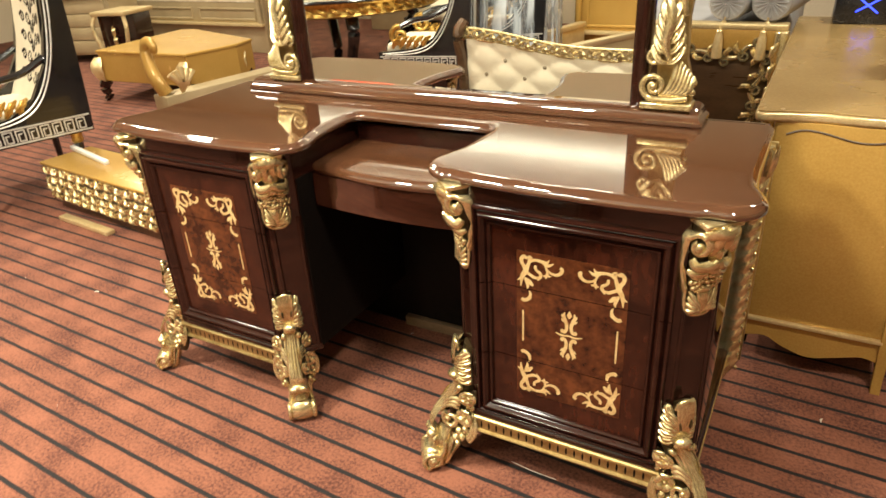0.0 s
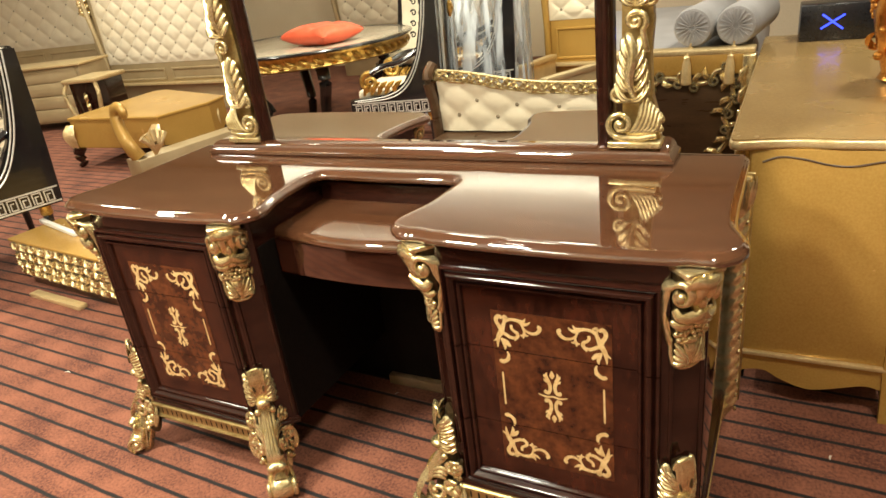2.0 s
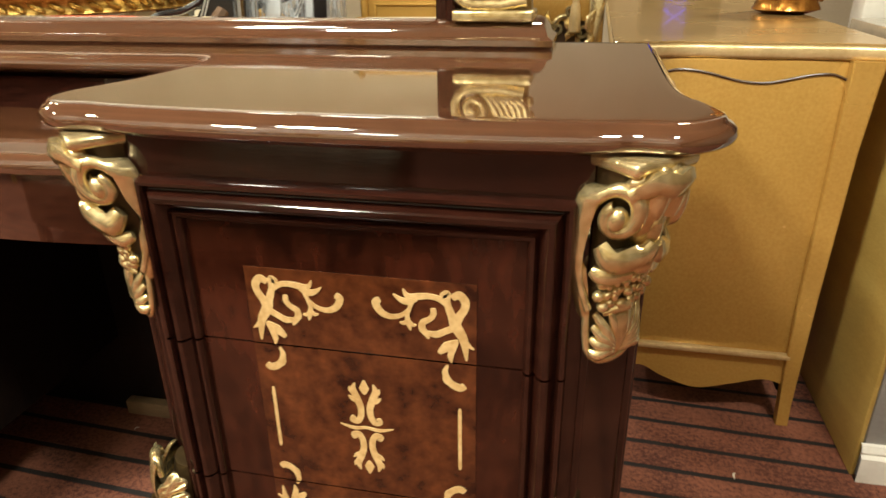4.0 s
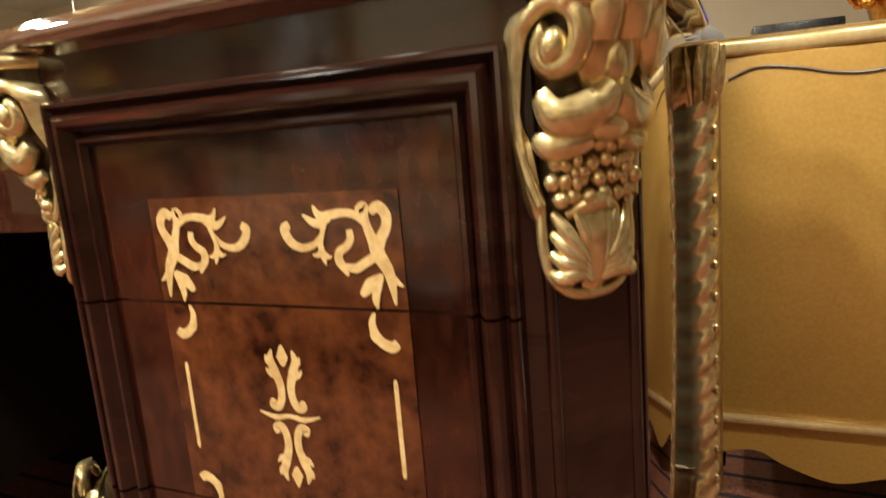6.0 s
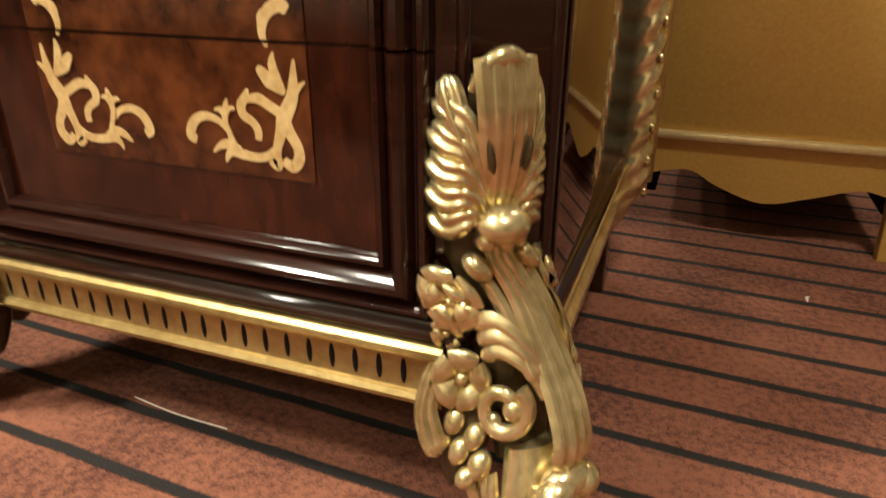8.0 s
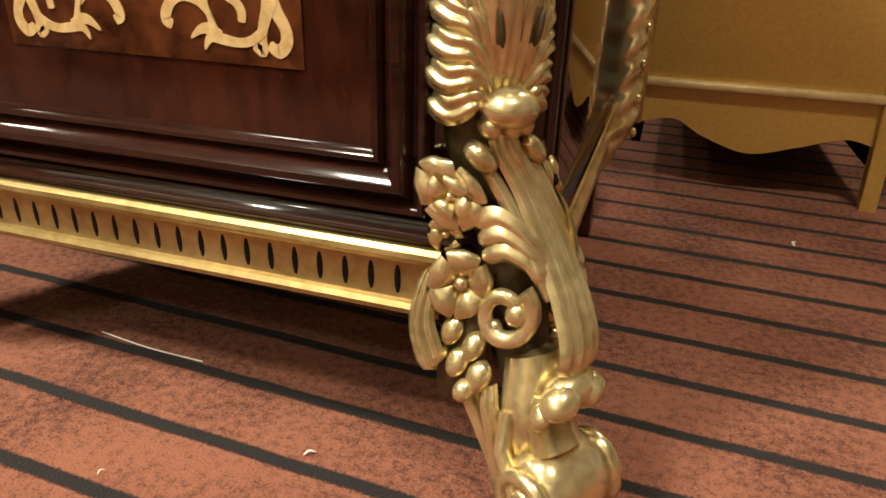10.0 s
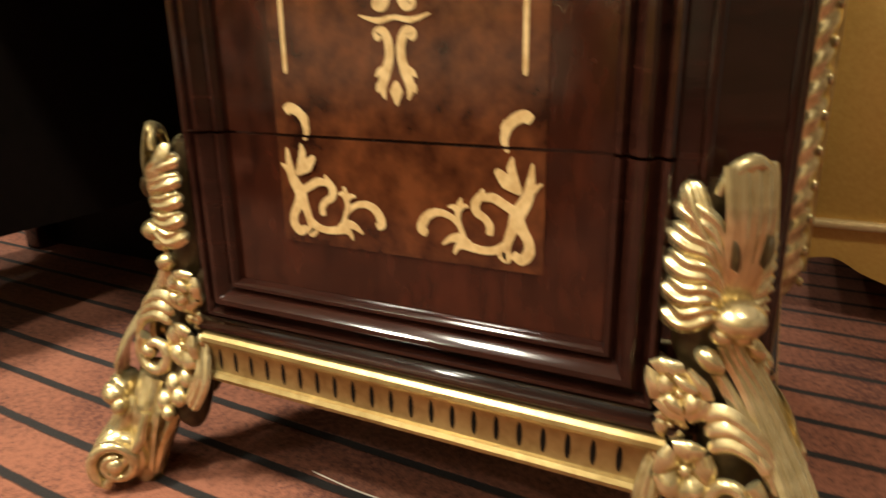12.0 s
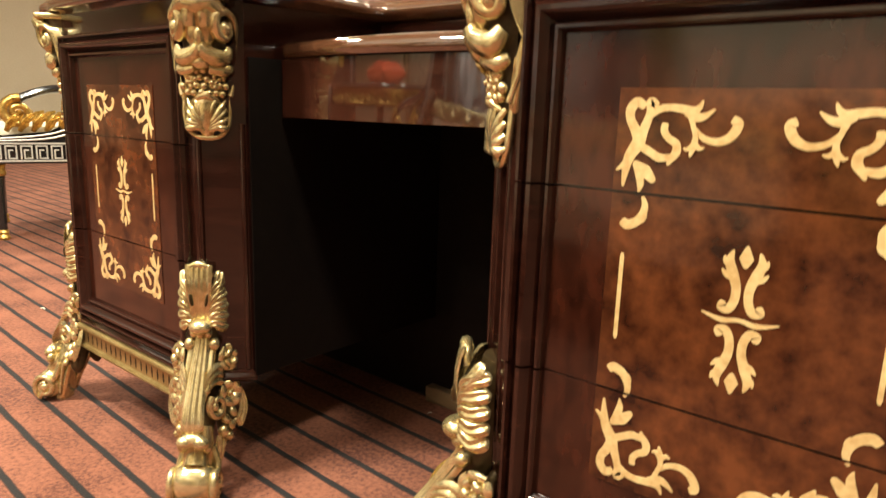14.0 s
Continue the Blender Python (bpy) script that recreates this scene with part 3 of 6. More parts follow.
            sweep(bm, [(px, py, 0.203), (px, py, 0.40), (px, py, 0.60)], 0.0052, 10)
            mirrored(bm, side)
            part("corner_bead", bm, MAHOGANY, table)
    # side rail and rope column
    sx = x1 + 0.008 + cant
    bm = bmesh.new()
    loft(bm, [[(sx + d, y, z) for y in (0.06, 0.50)] for d, z in ((-0.03, 0.188), (0.006, 0.188), (0.012, 0.182), (0.009, 0.172), (0.003, 0.166), (0.003, 0.146), (0.010, 0.140), (0.010, 0.130), (-0.02, 0.128))], closed=False, cap=False)
    mirrored(bm, side)
    part("side_rail", bm, GOLD, table, "gold side rail")
    bm = bmesh.new()
    box(bm, sx, sx + 0.003, 0.062, 0.512, 0.192, Z_EDGE - 0.010, 0.001)
    mirrored(bm, side)
    part("side_panel", bm, END_PANEL, table, "mirror-bright polished mahogany end panel")
    # added over the carcass side: its black colour paints the kneehole's shade
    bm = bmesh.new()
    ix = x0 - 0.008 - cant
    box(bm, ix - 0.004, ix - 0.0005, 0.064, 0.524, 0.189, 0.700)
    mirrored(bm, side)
    part("inner_panel", bm, DARK_VOID, table, "inner side board coloured black for the kneehole's shade", 0)
    bm = bmesh.new()
    box(bm, sx + 0.002, sx + 0.043, 0.528, 0.5385, 0.150, 0.770, 0.002)
    mirrored(bm, side)
    part("corner_strip", bm, GOLD_RAIL, table, "plain gold strip behind the rope column")
    bm = bmesh.new()
    rope_column(bm, (sx + 0.017, 0.512), 0.085, 0.765)
    mirrored(bm, side)
    part("rope_column", bm, GOLD, table, "twisted gold rope column at the rear corner")
    bm = bmesh.new()
    box(bm, sx - 0.05, sx + 0.0, 0.47, 0.53, 0.0, 0.188, 0.006)
    mirrored(bm, side)
    part("rear_foot", bm, MAHOGANY, table)


def rope_column(bm, c, z0, z1):
    n, m, rings = 260, 24, []
    for i in range(n + 1):
        s = i / n
        z = z0 + (z1 - z0) * s
        ring = []
        for k in range(m):
            a = 2 * math.pi * k / m
            r = 0.0198 * (1 + 0.20 * (0.5 - 0.5 * math.cos(3 * a - s * 125)) ** 0.7)
            if s < 0.12:
                r *= 0.55 + 0.45 * s / 0.12
            ring.append((c[0] - max(0, 0.10 - s) * 0.25 + r * math.cos(a), c[1] + r * math.sin(a), z))
        rings.append(ring)
    loft(bm, rings)
    for i in range(14):
        ball(bm, (c[0] + 0.019, c[1] - 0.014, z0 + 0.06 + i * (z1 - z0 - 0.12) / 13), (0.0045, 0.0045, 0.007), None, 8, 5)
    for k in range(9):
        a = math.pi * (0.9 + 1.2 * k / 8)
        leaf(bm, [(c[0] + 0.014 * math.cos(a), c[1] + 0.014 * math.sin(a), z1 - 0.085), (c[0] + 0.026 * math.cos(a), c[1] + 0.026 * math.sin(a), z1 - 0.045), (c[0] + 0.030 * math.cos(a), c[1] + 0.030 * math.sin(a), z1)], 0.010, (math.cos(a), math.sin(a), 0), 3, 0.3, 0.5)


pedestal(1)
pedestal(-1)


def kneehole():
    # carried down to the carpet, coloured black in place of deep shade
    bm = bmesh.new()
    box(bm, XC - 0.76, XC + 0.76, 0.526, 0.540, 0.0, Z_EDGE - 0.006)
    part("back_panel", bm, DARK_VOID, table, "kneehole back board with its shade painted black", 0)
    bm = bmesh.new()
    box(bm, XC - 0.245, XC + 0.245, 0.500, 0.524, 0.0, 0.035, 0.003)
    part("back_rail", bm, WALL_DARK, table, "plain wooden floor rail")
    # bowed centre drawer and the shelf over it
    def bow(inset_y, mid=0.125, swell=0.035):
        return [(XC + x, mid - swell * math.cos(math.pi * x / 0.50) + inset_y) for x in [(-0.235 + 0.47 * i / 20) for i in range(21)]]
    prof = [(0.020, 0.700), (0.004, 0.702), (0.0, 0.708), (0.0, 0.715), (0.004, 0.722), (0.012, 0.726), (0.018, 0.727)]
    bm = bmesh.new()
    loft(bm, [[(x, y, z) for x, y in bow(d) + [(XC + 0.235, 0.50), (XC - 0.235, 0.50)]] for d, z in prof])
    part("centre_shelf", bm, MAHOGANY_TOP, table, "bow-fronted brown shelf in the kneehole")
    bm = bmesh.new()
    loft(bm, [[(x, y, z) for x, y in bow(0.0, 0.121, 0.019) + [(XC + 0.233, 0.50), (XC - 0.233, 0.50)]] for z in (0.612, 0.700)])
    part("centre_drawer", bm, DRAWER, table, "polished plain bowed mahogany centre drawer", 30)
    # upright wall behind the notch of the top
    bm = bmesh.new()
    box(bm, XC - 0.234, XC + 0.234, 0.335, 0.350, 0.727, Z_EDGE - 0.012)
    part("notch_back", bm, MAHOGANY, table, "", 0)


kneehole()


# ---------------------------------------------------------------- gilded carvings of the table
def carve_frame(side, outer, turn=45, draw=0.010):
    """Turns carving coordinates (u across the canted corner, v up, w outwards) into the room's, for an outer or inner corner."""
    x1 = FX1 + 0.004 + 0.008 + 0.0275
    x0 = FX0 - 0.004 - 0.008 - 0.0275
    c = Vector((x1 - draw if outer else x0 + draw, 0.0315 - 0.4 * draw, 0))
    cs, sn = math.cos(radians(turn)), math.sin(radians(turn))
    w = Vector((cs if outer else -cs, -sn, 0))
    u = Vector((sn, cs if outer else -cs, 0))
    if side < 0:
        c.x, w.x, u.x = 2 * XC - LONG - c.x, -w.x, -u.x
    return lambda v: c + u * v.x + w * v.z + Vector((0, 0, v.y))


def shape_foot(bm, away, twist=0.0):
    """Draws the shell in towards the post, leans the middle to the side and turns the upper part towards the front."""
    for v in bm.verts:
        k = min(max((v.co.y - 0.20) / 0.06, 0), 1)
        u = v.co.x * (1 - 0.16 * k)
        w = v.co.z * (0.88 + 0.12 * k) - 0.010 * k
        mid = max(0, 1 - ((v.co.y - 0.17) / 0.085) ** 2)
        u, w = u * (1 - 0.12 * mid) + away * 0.016 * mid, w
        q = min(max((v.co.y - 0.22) / 0.06, 0), 1)
        a = radians(twist) * q * q * (3 - 2 * q)
        v.co.x, v.co.z = u * math.cos(a) - w * math.sin(a), u * math.sin(a) + w * math.cos(a)
        if v.co.y > 0.20:
            v.co.y = 0.20 + (v.co.y - 0.20) * 0.97


def place(bm, f):
    for v in bm.verts:
        v.co = f(v.co.copy())


def ridge(bm, pts, r, flat=0.8, up=(0, 0, 1), taper=0.65, steps=5, n=7):
    """A rounded carved ridge, thick in the middle and thin at its ends."""
    sweep(bm, spline(pts, steps), lambda s: r * (1 - taper + taper * math.sin(math.pi * (0.12 + 0.76 * s))), n, flat, up)


def frond(bm, pts, w0, w1, out, thick=0.5, ridges=2, blunt=0.82, steps=5, groove=0.22):
    """A carved frond along pts: from half width w0 to w1, rounded at its end, its back ribbed, standing out towards out."""
    P = spline(pts, steps)
    out, n, m = Vector(out).normalized(), len(P), 4 * ridges + 4
    rows = []
    for i, p in enumerate(P):
        q = i / (n - 1)
        t = (P[min(i + 1, n - 1)] - P[max(i - 1, 0)]).normalized()
        side = t.cross(out).normalized()
        rise = side.cross(t)
        h = w0 + (w1 - w0) * math.sin(min(q / 0.75, 1) * math.pi / 2)
        if q > blunt:
            h *= 0.10 + 0.90 * math.sqrt(max(0, 1 - ((q - blunt) / (1 - blunt)) ** 2))
        row = []
        for k in range(m + 1):
            a = -1 + 2 * k / m
            hh = thick * h * math.sqrt(1 - 0.92 * a * a) * (1 - groove - groove * math.cos(math.pi * ridges * (a + 1)))
            row.append(bm.verts.new(p + side * (a * h) + rise * hh))
        rows.append(row)
    for a, b in zip(rows, rows[1:]):
        for k in range(m):
            bm.faces.new((a[k], a[k + 1], b[k + 1], b[k]))
        bm.faces.new((a[-1], a[0], b[0], b[-1]))
    bm.faces.new(rows[0])
    bm.faces.new(rows[-1][::-1])


def bloom(bm, c, r, up, petals=5, cup=0.35, turn=0.0):
    """A carved blossom of cupped petals round a bud."""
    c, up = Vector(c), Vector(up).normalized()
    q = Vector((0, 0, 1)).rotation_difference(up).to_matrix()
    for k in range(petals):
        a = turn + 2 * math.pi * k / petals
        d = q @ Vector((math.cos(a), math.sin(a), 0))
        frond(bm, [c + d * r * 0.18, c + d * r * 0.60 + up * r * cup, c + d * r * 0.92 + up * r * cup * 0.9, c + d * r * 1.02 + up * r * cup * 0.35], r * 0.24, r * 0.58, up, 0.34, 1, 0.66, 3)
    ball(bm, c + up * r * 0.18, r * 0.26, None, 8, 6)


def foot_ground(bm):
    """The dark block that the foot is carved from."""
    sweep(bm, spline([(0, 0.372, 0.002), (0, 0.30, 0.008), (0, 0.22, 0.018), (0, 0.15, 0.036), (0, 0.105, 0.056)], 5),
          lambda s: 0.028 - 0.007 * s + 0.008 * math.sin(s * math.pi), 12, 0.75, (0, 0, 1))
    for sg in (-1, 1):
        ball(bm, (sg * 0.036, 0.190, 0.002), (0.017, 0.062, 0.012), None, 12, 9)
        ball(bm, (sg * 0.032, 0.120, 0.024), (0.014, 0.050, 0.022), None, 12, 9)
        # dark beads in place of the plume's two slits: painted shade, no holes
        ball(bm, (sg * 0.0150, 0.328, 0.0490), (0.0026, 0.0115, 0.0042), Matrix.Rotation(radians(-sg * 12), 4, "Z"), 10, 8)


def carved_foot(piece):
    """Acanthus foot: shell, knop, leaf, flank volutes, blossoms, berries and a rolled toe. u, v, w as above."""
    bm = piece("plume")
    # shell: a broad plume with a curled lip between two fans of fronds
    frond(bm, [(0, 0.284, 0.034), (0, 0.312, 0.042), (0, 0.346, 0.045), (0, 0.372, 0.042), (0, 0.387, 0.038)], 0.015, 0.0255, (0, 0, 1), 0.26, 5, 0.95, 5, 0.13)
    sweep(bm, spline([(-0.024, 0.366, 0.037), (-0.016, 0.380, 0.039), (0, 0.386, 0.041), (0.016, 0.380, 0.039), (0.024, 0.366, 0.037)], 4), lambda s: 0.0032 + 0.0036 * math.sin(math.pi * s), 8, 0.9)
    for sg in (-1, 1):
        bm = piece("frond", (sg, 9))
        frond(bm, [(sg * 0.014, 0.298, 0.038), (sg * 0.024, 0.326, 0.040), (sg * 0.032, 0.352, 0.031), (sg * 0.035, 0.374, 0.020)], 0.0045, 0.0098, (sg * 0.35, 0, 0.9), 0.75, 2, 0.8)
        for k in range(5):
            tu, tv = (0.038, 0.0415, 0.043, 0.043, 0.041)[k], 0.358 - 0.0185 * k
            bm = piece("frond", (sg, k))
            frond(bm, [(sg * 0.011, 0.297 - 0.004 * k, 0.037), (sg * tu * 0.62, 0.300 + (tv - 0.292) * 0.62 - 0.002 * k, 0.040), (sg * tu * 0.92, tv - 0.004, 0.028), (sg * tu, tv + 0.002, 0.012)],
                  0.0035, 0.0092 + 0.0004 * k, (sg * 0.55, 0.1, 0.83), 0.75, 2, 0.78)
    bm = piece("knop")
    ball(bm, (0, 0.281, 0.044), (0.0225, 0.0135, 0.018), None, 16, 10)
    for u in (-0.014, 0.0, 0.014):
        ball(bm, (u, 0.270, 0.045 - abs(u) * 0.3), (0.008, 0.009, 0.010), None, 9, 7)
    bm = piece("stem_leaf")
    # stem that flares into a ribbed leaf and curls outwards
    frond(bm, [(0, 0.272, 0.034), (0, 0.235, 0.044), (0, 0.195, 0.064), (0, 0.160, 0.088), (0, 0.134, 0.102), (0, 0.116, 0.102)], 0.0120, 0.0205, (0, 0, 1), 0.50, 4, 0.82, 7, 0.15)
    for sg in (-1, 1):
        q = Vector((-sg * 0.45, 0, 0.89))
        nrm = (sg * 0.89, 0, 0.45)

        def flank(c, v, r):
            return (c[0] + q.x * r, v, c[2] + q.z * r)
        bm = piece("bud_leaf", sg)
        ball(bm, (sg * 0.023, 0.250, 0.037), (0.0105, 0.0115, 0.0105), None, 12, 8)
        frond(bm, [(sg * 0.021, 0.243, 0.036), (sg * 0.021, 0.222, 0.046), (sg * 0.021, 0.198, 0.060), (sg * 0.022, 0.176, 0.078)], 0.006, 0.0062, (sg * 0.5, 0, 0.86), 0.8, 1)
        # open C-volute on the flank
        bm = piece("volute", sg)
        c = (sg * 0.034, 0, 0.058)
        ring = [flank(c, 0.150 + a, b) for a, b, _ in spiral((0, 0, 0), 0.0225, 1.12, radians(35), 0.40, 28, 1)]
        sweep(bm, ring, lambda s: 0.0066 - 0.0012 * s, 9, 1.0, nrm)
        ball(bm, ring[-1], 0.0088, None, 11, 8)
        # folded leaves over the volute
        bm = piece("folded_leaf", sg)
        for k in range(3):
            c2 = (sg * (0.029 + 0.001 * k), 0, 0.046 + 0.004 * k)
            frond(bm, [flank(c2, 0.184 - 0.010 * k, 0.032), flank(c2, 0.203 - 0.010 * k, 0.018), flank(c2, 0.213 - 0.011 * k, -0.002), flank(c2, 0.203 - 0.010 * k, -0.020)], 0.003, 0.0082 - 0.0008 * k, nrm, 0.8, 1, 0.75)
        # rose, blossom and berries running down to the rail
        n = (sg * 0.75, 0.05, 0.66)
        bm = piece("rose", sg)
        bloom(bm, (sg * 0.044, 0.224, 0.016), 0.022, n, 5, 0.30, 0.4)
        bloom(bm, Vector((sg * 0.044, 0.224, 0.016)) + Vector(n) * 0.007, 0.0135, n, 4, 0.50, 0.9)
        bm = piece("blossom", sg)
        bloom(bm, (sg * 0.047, 0.163, 0.022), 0.022, n, 5, 0.32, 0.2)
        bloom(bm, (sg * 0.050, 0.194, 0.008), 0.012, n, 4, 0.3, 0.5)
        bm = piece("berry_cluster", sg)
        for k, (du, v, dw, r) in enumerate(((0.040, 0.122, 0.040, 0.0095), (0.050, 0.130, 0.024, 0.0090), (0.046, 0.110, 0.034, 0.0090), (0.036, 0.103, 0.050, 0.0100), (0.034, 0.136, 0.050, 0.0075), (0.042, 0.094, 0.046, 0.0080), (0.054, 0.145, 0.012, 0.0075), (0.052, 0.112, 0.018, 0.0075))):
            ball(bm, (sg * du, v, dw), (r * 0.95, r * 1.2, r), Matrix.Rotation(radians(sg * (30 - 17 * k)), 4, "Z"), 10, 8)
        bm = piece("side_leaf", sg)
        for k in range(3):
            ball(bm, (sg * (0.052 + 0.003 * k), 0.214 - 0.022 * k, 0.004), (0.006, 0.009, 0.006), None, 8, 6)
        frond(bm, [(sg * 0.050, 0.178, 0.002), (sg * 0.062, 0.158, 0.002), (sg * 0.066, 0.132, 0.006), (sg * 0.054, 0.102, 0.022)], 0.005, 0.0105, (sg, 0, 0.6), 0.6, 3)
        bm = piece("toe")
        ridge(bm, [(sg * 0.034, 0.105, 0.030), (sg * 0.028, 0.080, 0.046), (sg * 0.022, 0.045, 0.064), (sg * 0.020, 0.012, 0.076)], 0.0085)
        frond(bm, [(sg * 0.030, 0.098, 0.058), (sg * 0.026, 0.070, 0.068), (sg * 0.023, 0.040, 0.076), (sg * 0.022, 0.012, 0.082)], 0.005, 0.009, (sg * 0.6, 0, 0.8), 0.6, 2)
        # volute at each end of the rolled toe
        coil = [(sg * 0.034, 0.034 + a, 0.110 + b) for a, b, _ in spiral((0, 0, 0), 0.0275, 1.45, radians(150), 0.30, 30, -1)]
        sweep(bm, [(sg * 0.022, 0.085, 0.076), (sg * 0.030, 0.060, 0.082)] + coil, lambda s: 0.0066 - 0.0012 * s, 9, 1.0, (1, 0, 0))
        ball(bm, (sg * 0.035, 0.034, 0.110), (0.0075, 0.010, 0.010), None, 12, 8)
        ball(bm, (sg * 0.013, 0.104, 0.110), (0.015, 0.012, 0.014), None, 12, 8)
        ball(bm, (sg * 0.020, 0.094, 0.104), (0.008, 0.010, 0.009), None, 9, 7)
    # knop over the toe, smooth ankle, roll
    sweep(bm, spline([(0, 0.118, 0.066), (0, 0.085, 0.078), (0, 0.050, 0.088)], 4), lambda s: 0.024, 14, 0.9, (0, 0, 1))
    ball(bm, (0, 0.107, 0.106), (0.023, 0.013, 0.015), None, 14, 9)
    sweep(bm, spline([(0, 0.100, 0.092), (0, 0.080, 0.096), (0, 0.062, 0.106)], 4), lambda s: 0.017 + 0.004 * s, 14, 0.9, (0, 0, 1))
    m = Matrix.Translation((0, 0.034, 0.110)) @ Matrix.Rotation(radians(90), 4, "Y")
    lathe(bm, [(0.006, -0.031), (0.022, -0.030), (0.029, -0.026), (0.032, -0.014), (0.0325, 0.0), (0.032, 0.014), (0.029, 0.026), (0.022, 0.030), (0.006, 0.031)], 24, m)
    sweep(bm, [(0, 0.075, 0.078), (0, 0.03, 0.084), (0, 0.002, 0.090)], lambda s: 0.025 - 0.002 * s, 12, 0.8, (0, 0, 1))


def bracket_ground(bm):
    """The dark block behind the bracket's carving."""
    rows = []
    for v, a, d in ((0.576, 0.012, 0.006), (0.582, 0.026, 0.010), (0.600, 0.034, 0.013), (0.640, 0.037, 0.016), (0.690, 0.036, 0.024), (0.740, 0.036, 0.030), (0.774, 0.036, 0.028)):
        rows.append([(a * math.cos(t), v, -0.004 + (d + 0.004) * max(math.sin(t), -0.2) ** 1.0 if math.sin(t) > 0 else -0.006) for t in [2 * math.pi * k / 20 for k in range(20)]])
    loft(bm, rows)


def carved_bracket(piece):
    """Corner bracket under the top: cap, flank C-scrolls, drooping lobes, a boss, berries and a leafy cup."""
    bm = piece("cap")
    box(bm, -0.043, 0.043, 0.774, 0.786, -0.004, 0.034, 0.004)
    for sg in (-1, 1):
        q = Vector((-sg * 0.55, 0, 0.83))
        nrm = (sg * 0.83, 0, 0.55)

        def flank(c, a, b):
            return (c[0] + q.x * b, a, c[1] + q.z * b)
        c = (sg * 0.036, 0.020)
        bm = piece("scroll", sg)
        # C-scroll: up the flank, over the top and into its eye
        pts = [flank(c, 0.738 + a, b) for a, b, _ in spiral((0, 0, 0), 0.027, 1.15, radians(-95), 0.30, 26, 1)]
        lead = [flank((sg * 0.036, 0.014), 0.640, -0.006), flank((sg * 0.037, 0.014), 0.668, -0.018), flank((sg * 0.037, 0.018), 0.700, -0.026)]
        sweep(bm, spline(lead + pts[1:], 2), lambda s: 0.0045 + 0.0045 * min(1, s * 2.5) - 0.001 * s, 9, 1.25, nrm)
        ball(bm, flank((sg * 0.038, 0.021), 0.734, 0.0), (0.011, 0.013, 0.011), None, 11, 8)
        frond(bm, [flank((sg * 0.034, 0.012), 0.744, -0.024), flank((sg * 0.037, 0.014), 0.704, -0.027), flank((sg * 0.037, 0.012), 0.664, -0.016), flank((sg * 0.036, 0.010), 0.628, -0.006)], 0.008, 0.0085, nrm, 0.6, 1, 0.70)
        # pouch under the scroll
        bm = piece("pouch")
        ridge(bm, [flank(c, 0.708, -0.010), flank((sg * 0.036, 0.022), 0.694, 0.004), (sg * 0.010, 0.700, 0.038), (sg * 0.002, 0.712, 0.042)], 0.0135, 0.85, nrm)
        ridge(bm, [flank(c, 0.682, -0.014), flank(c, 0.676, 0.002), (sg * 0.012, 0.680, 0.034)], 0.0085, 0.85, nrm)
        # drooping lobes at the top of the front
        ridge(bm, [(sg * 0.004, 0.776, 0.030), (sg * 0.010, 0.758, 0.040), (sg * 0.011, 0.736, 0.040)], 0.0135, 0.75, taper=0.40)
        ball(bm, (sg * 0.028, 0.768, 0.026), (0.012, 0.008, 0.011), None, 10, 7)
        # leaves of the cup
        bm = piece("leaf_cup")
        for k in range(4):
            ridge(bm, [(sg * 0.004, 0.598 - 0.003 * k, 0.017), (sg * (0.014 + 0.001 * k), 0.606 - 0.004 * k, 0.021), (sg * (0.024 + 0.002 * k), 0.622 - 0.010 * k, 0.018), (sg * (0.031 + 0.001 * k), 0.634 - 0.013 * k, 0.010)], 0.0062, 0.85)
        ridge(bm, [(sg * 0.004, 0.598, 0.018), (sg * 0.010, 0.618, 0.022), (sg * 0.017, 0.634, 0.020)], 0.0055)
        sweep(bm, spline([(sg * 0.037, 0.640, 0.004), (sg * 0.038, 0.614, 0.006), (sg * 0.033, 0.592, 0.008), (sg * 0.018, 0.580, 0.010), (0, 0.5775, 0.011)], 6), 0.0046, 8)
    bm = piece("leaf_cup")
    frond(bm, [(0, 0.580, 0.010), (0, 0.600, 0.018), (0, 0.622, 0.021), (0, 0.638, 0.018)], 0.009, 0.0165, (0, 0, 1), 0.45, 1, 0.86)
    bm = piece("pouch")
    ridge(bm, [(-0.036, 0.756, 0.026), (-0.018, 0.768, 0.040), (0, 0.764, 0.044), (0.018, 0.768, 0.040), (0.036, 0.756, 0.026)], 0.0125, 0.9, taper=0.3)
    ball(bm, (0, 0.732, 0.026), (0.026, 0.030, 0.015), None, 16, 10)
    ball(bm, (0, 0.722, 0.036), (0.010, 0.018, 0.010), None, 10, 7)
    ball(bm, (0, 0.688, 0.034), (0.017, 0.011, 0.011), None, 12, 8)
    bm = piece("berry_cluster")
    rnd = random.Random(5)
    for row in range(4):
        for k in range(-3, 4):
            a = k * 0.0115 + (0.0055 if row % 2 else 0) + rnd.uniform(-0.0015, 0.0015)
            if abs(a) > 0.038:
                continue
            b = 0.676 - row * 0.0105 + rnd.uniform(-0.0015, 0.0015)
            ball(bm, (a, b, 0.0225 - 0.22 * abs(a) + rnd.uniform(-0.001, 0.002)), (0.0066, 0.0062, 0.0066), None, 8, 6)
    flower(bm, (-0.020, 0.660, 0.023), 0.012, None, 5, (-0.3, 0, 1))
    flower(bm, (0.020, 0.660, 0.023), 0.012, None, 5, (0.3, 0, 1))
    bm = piece("leaf_cup")
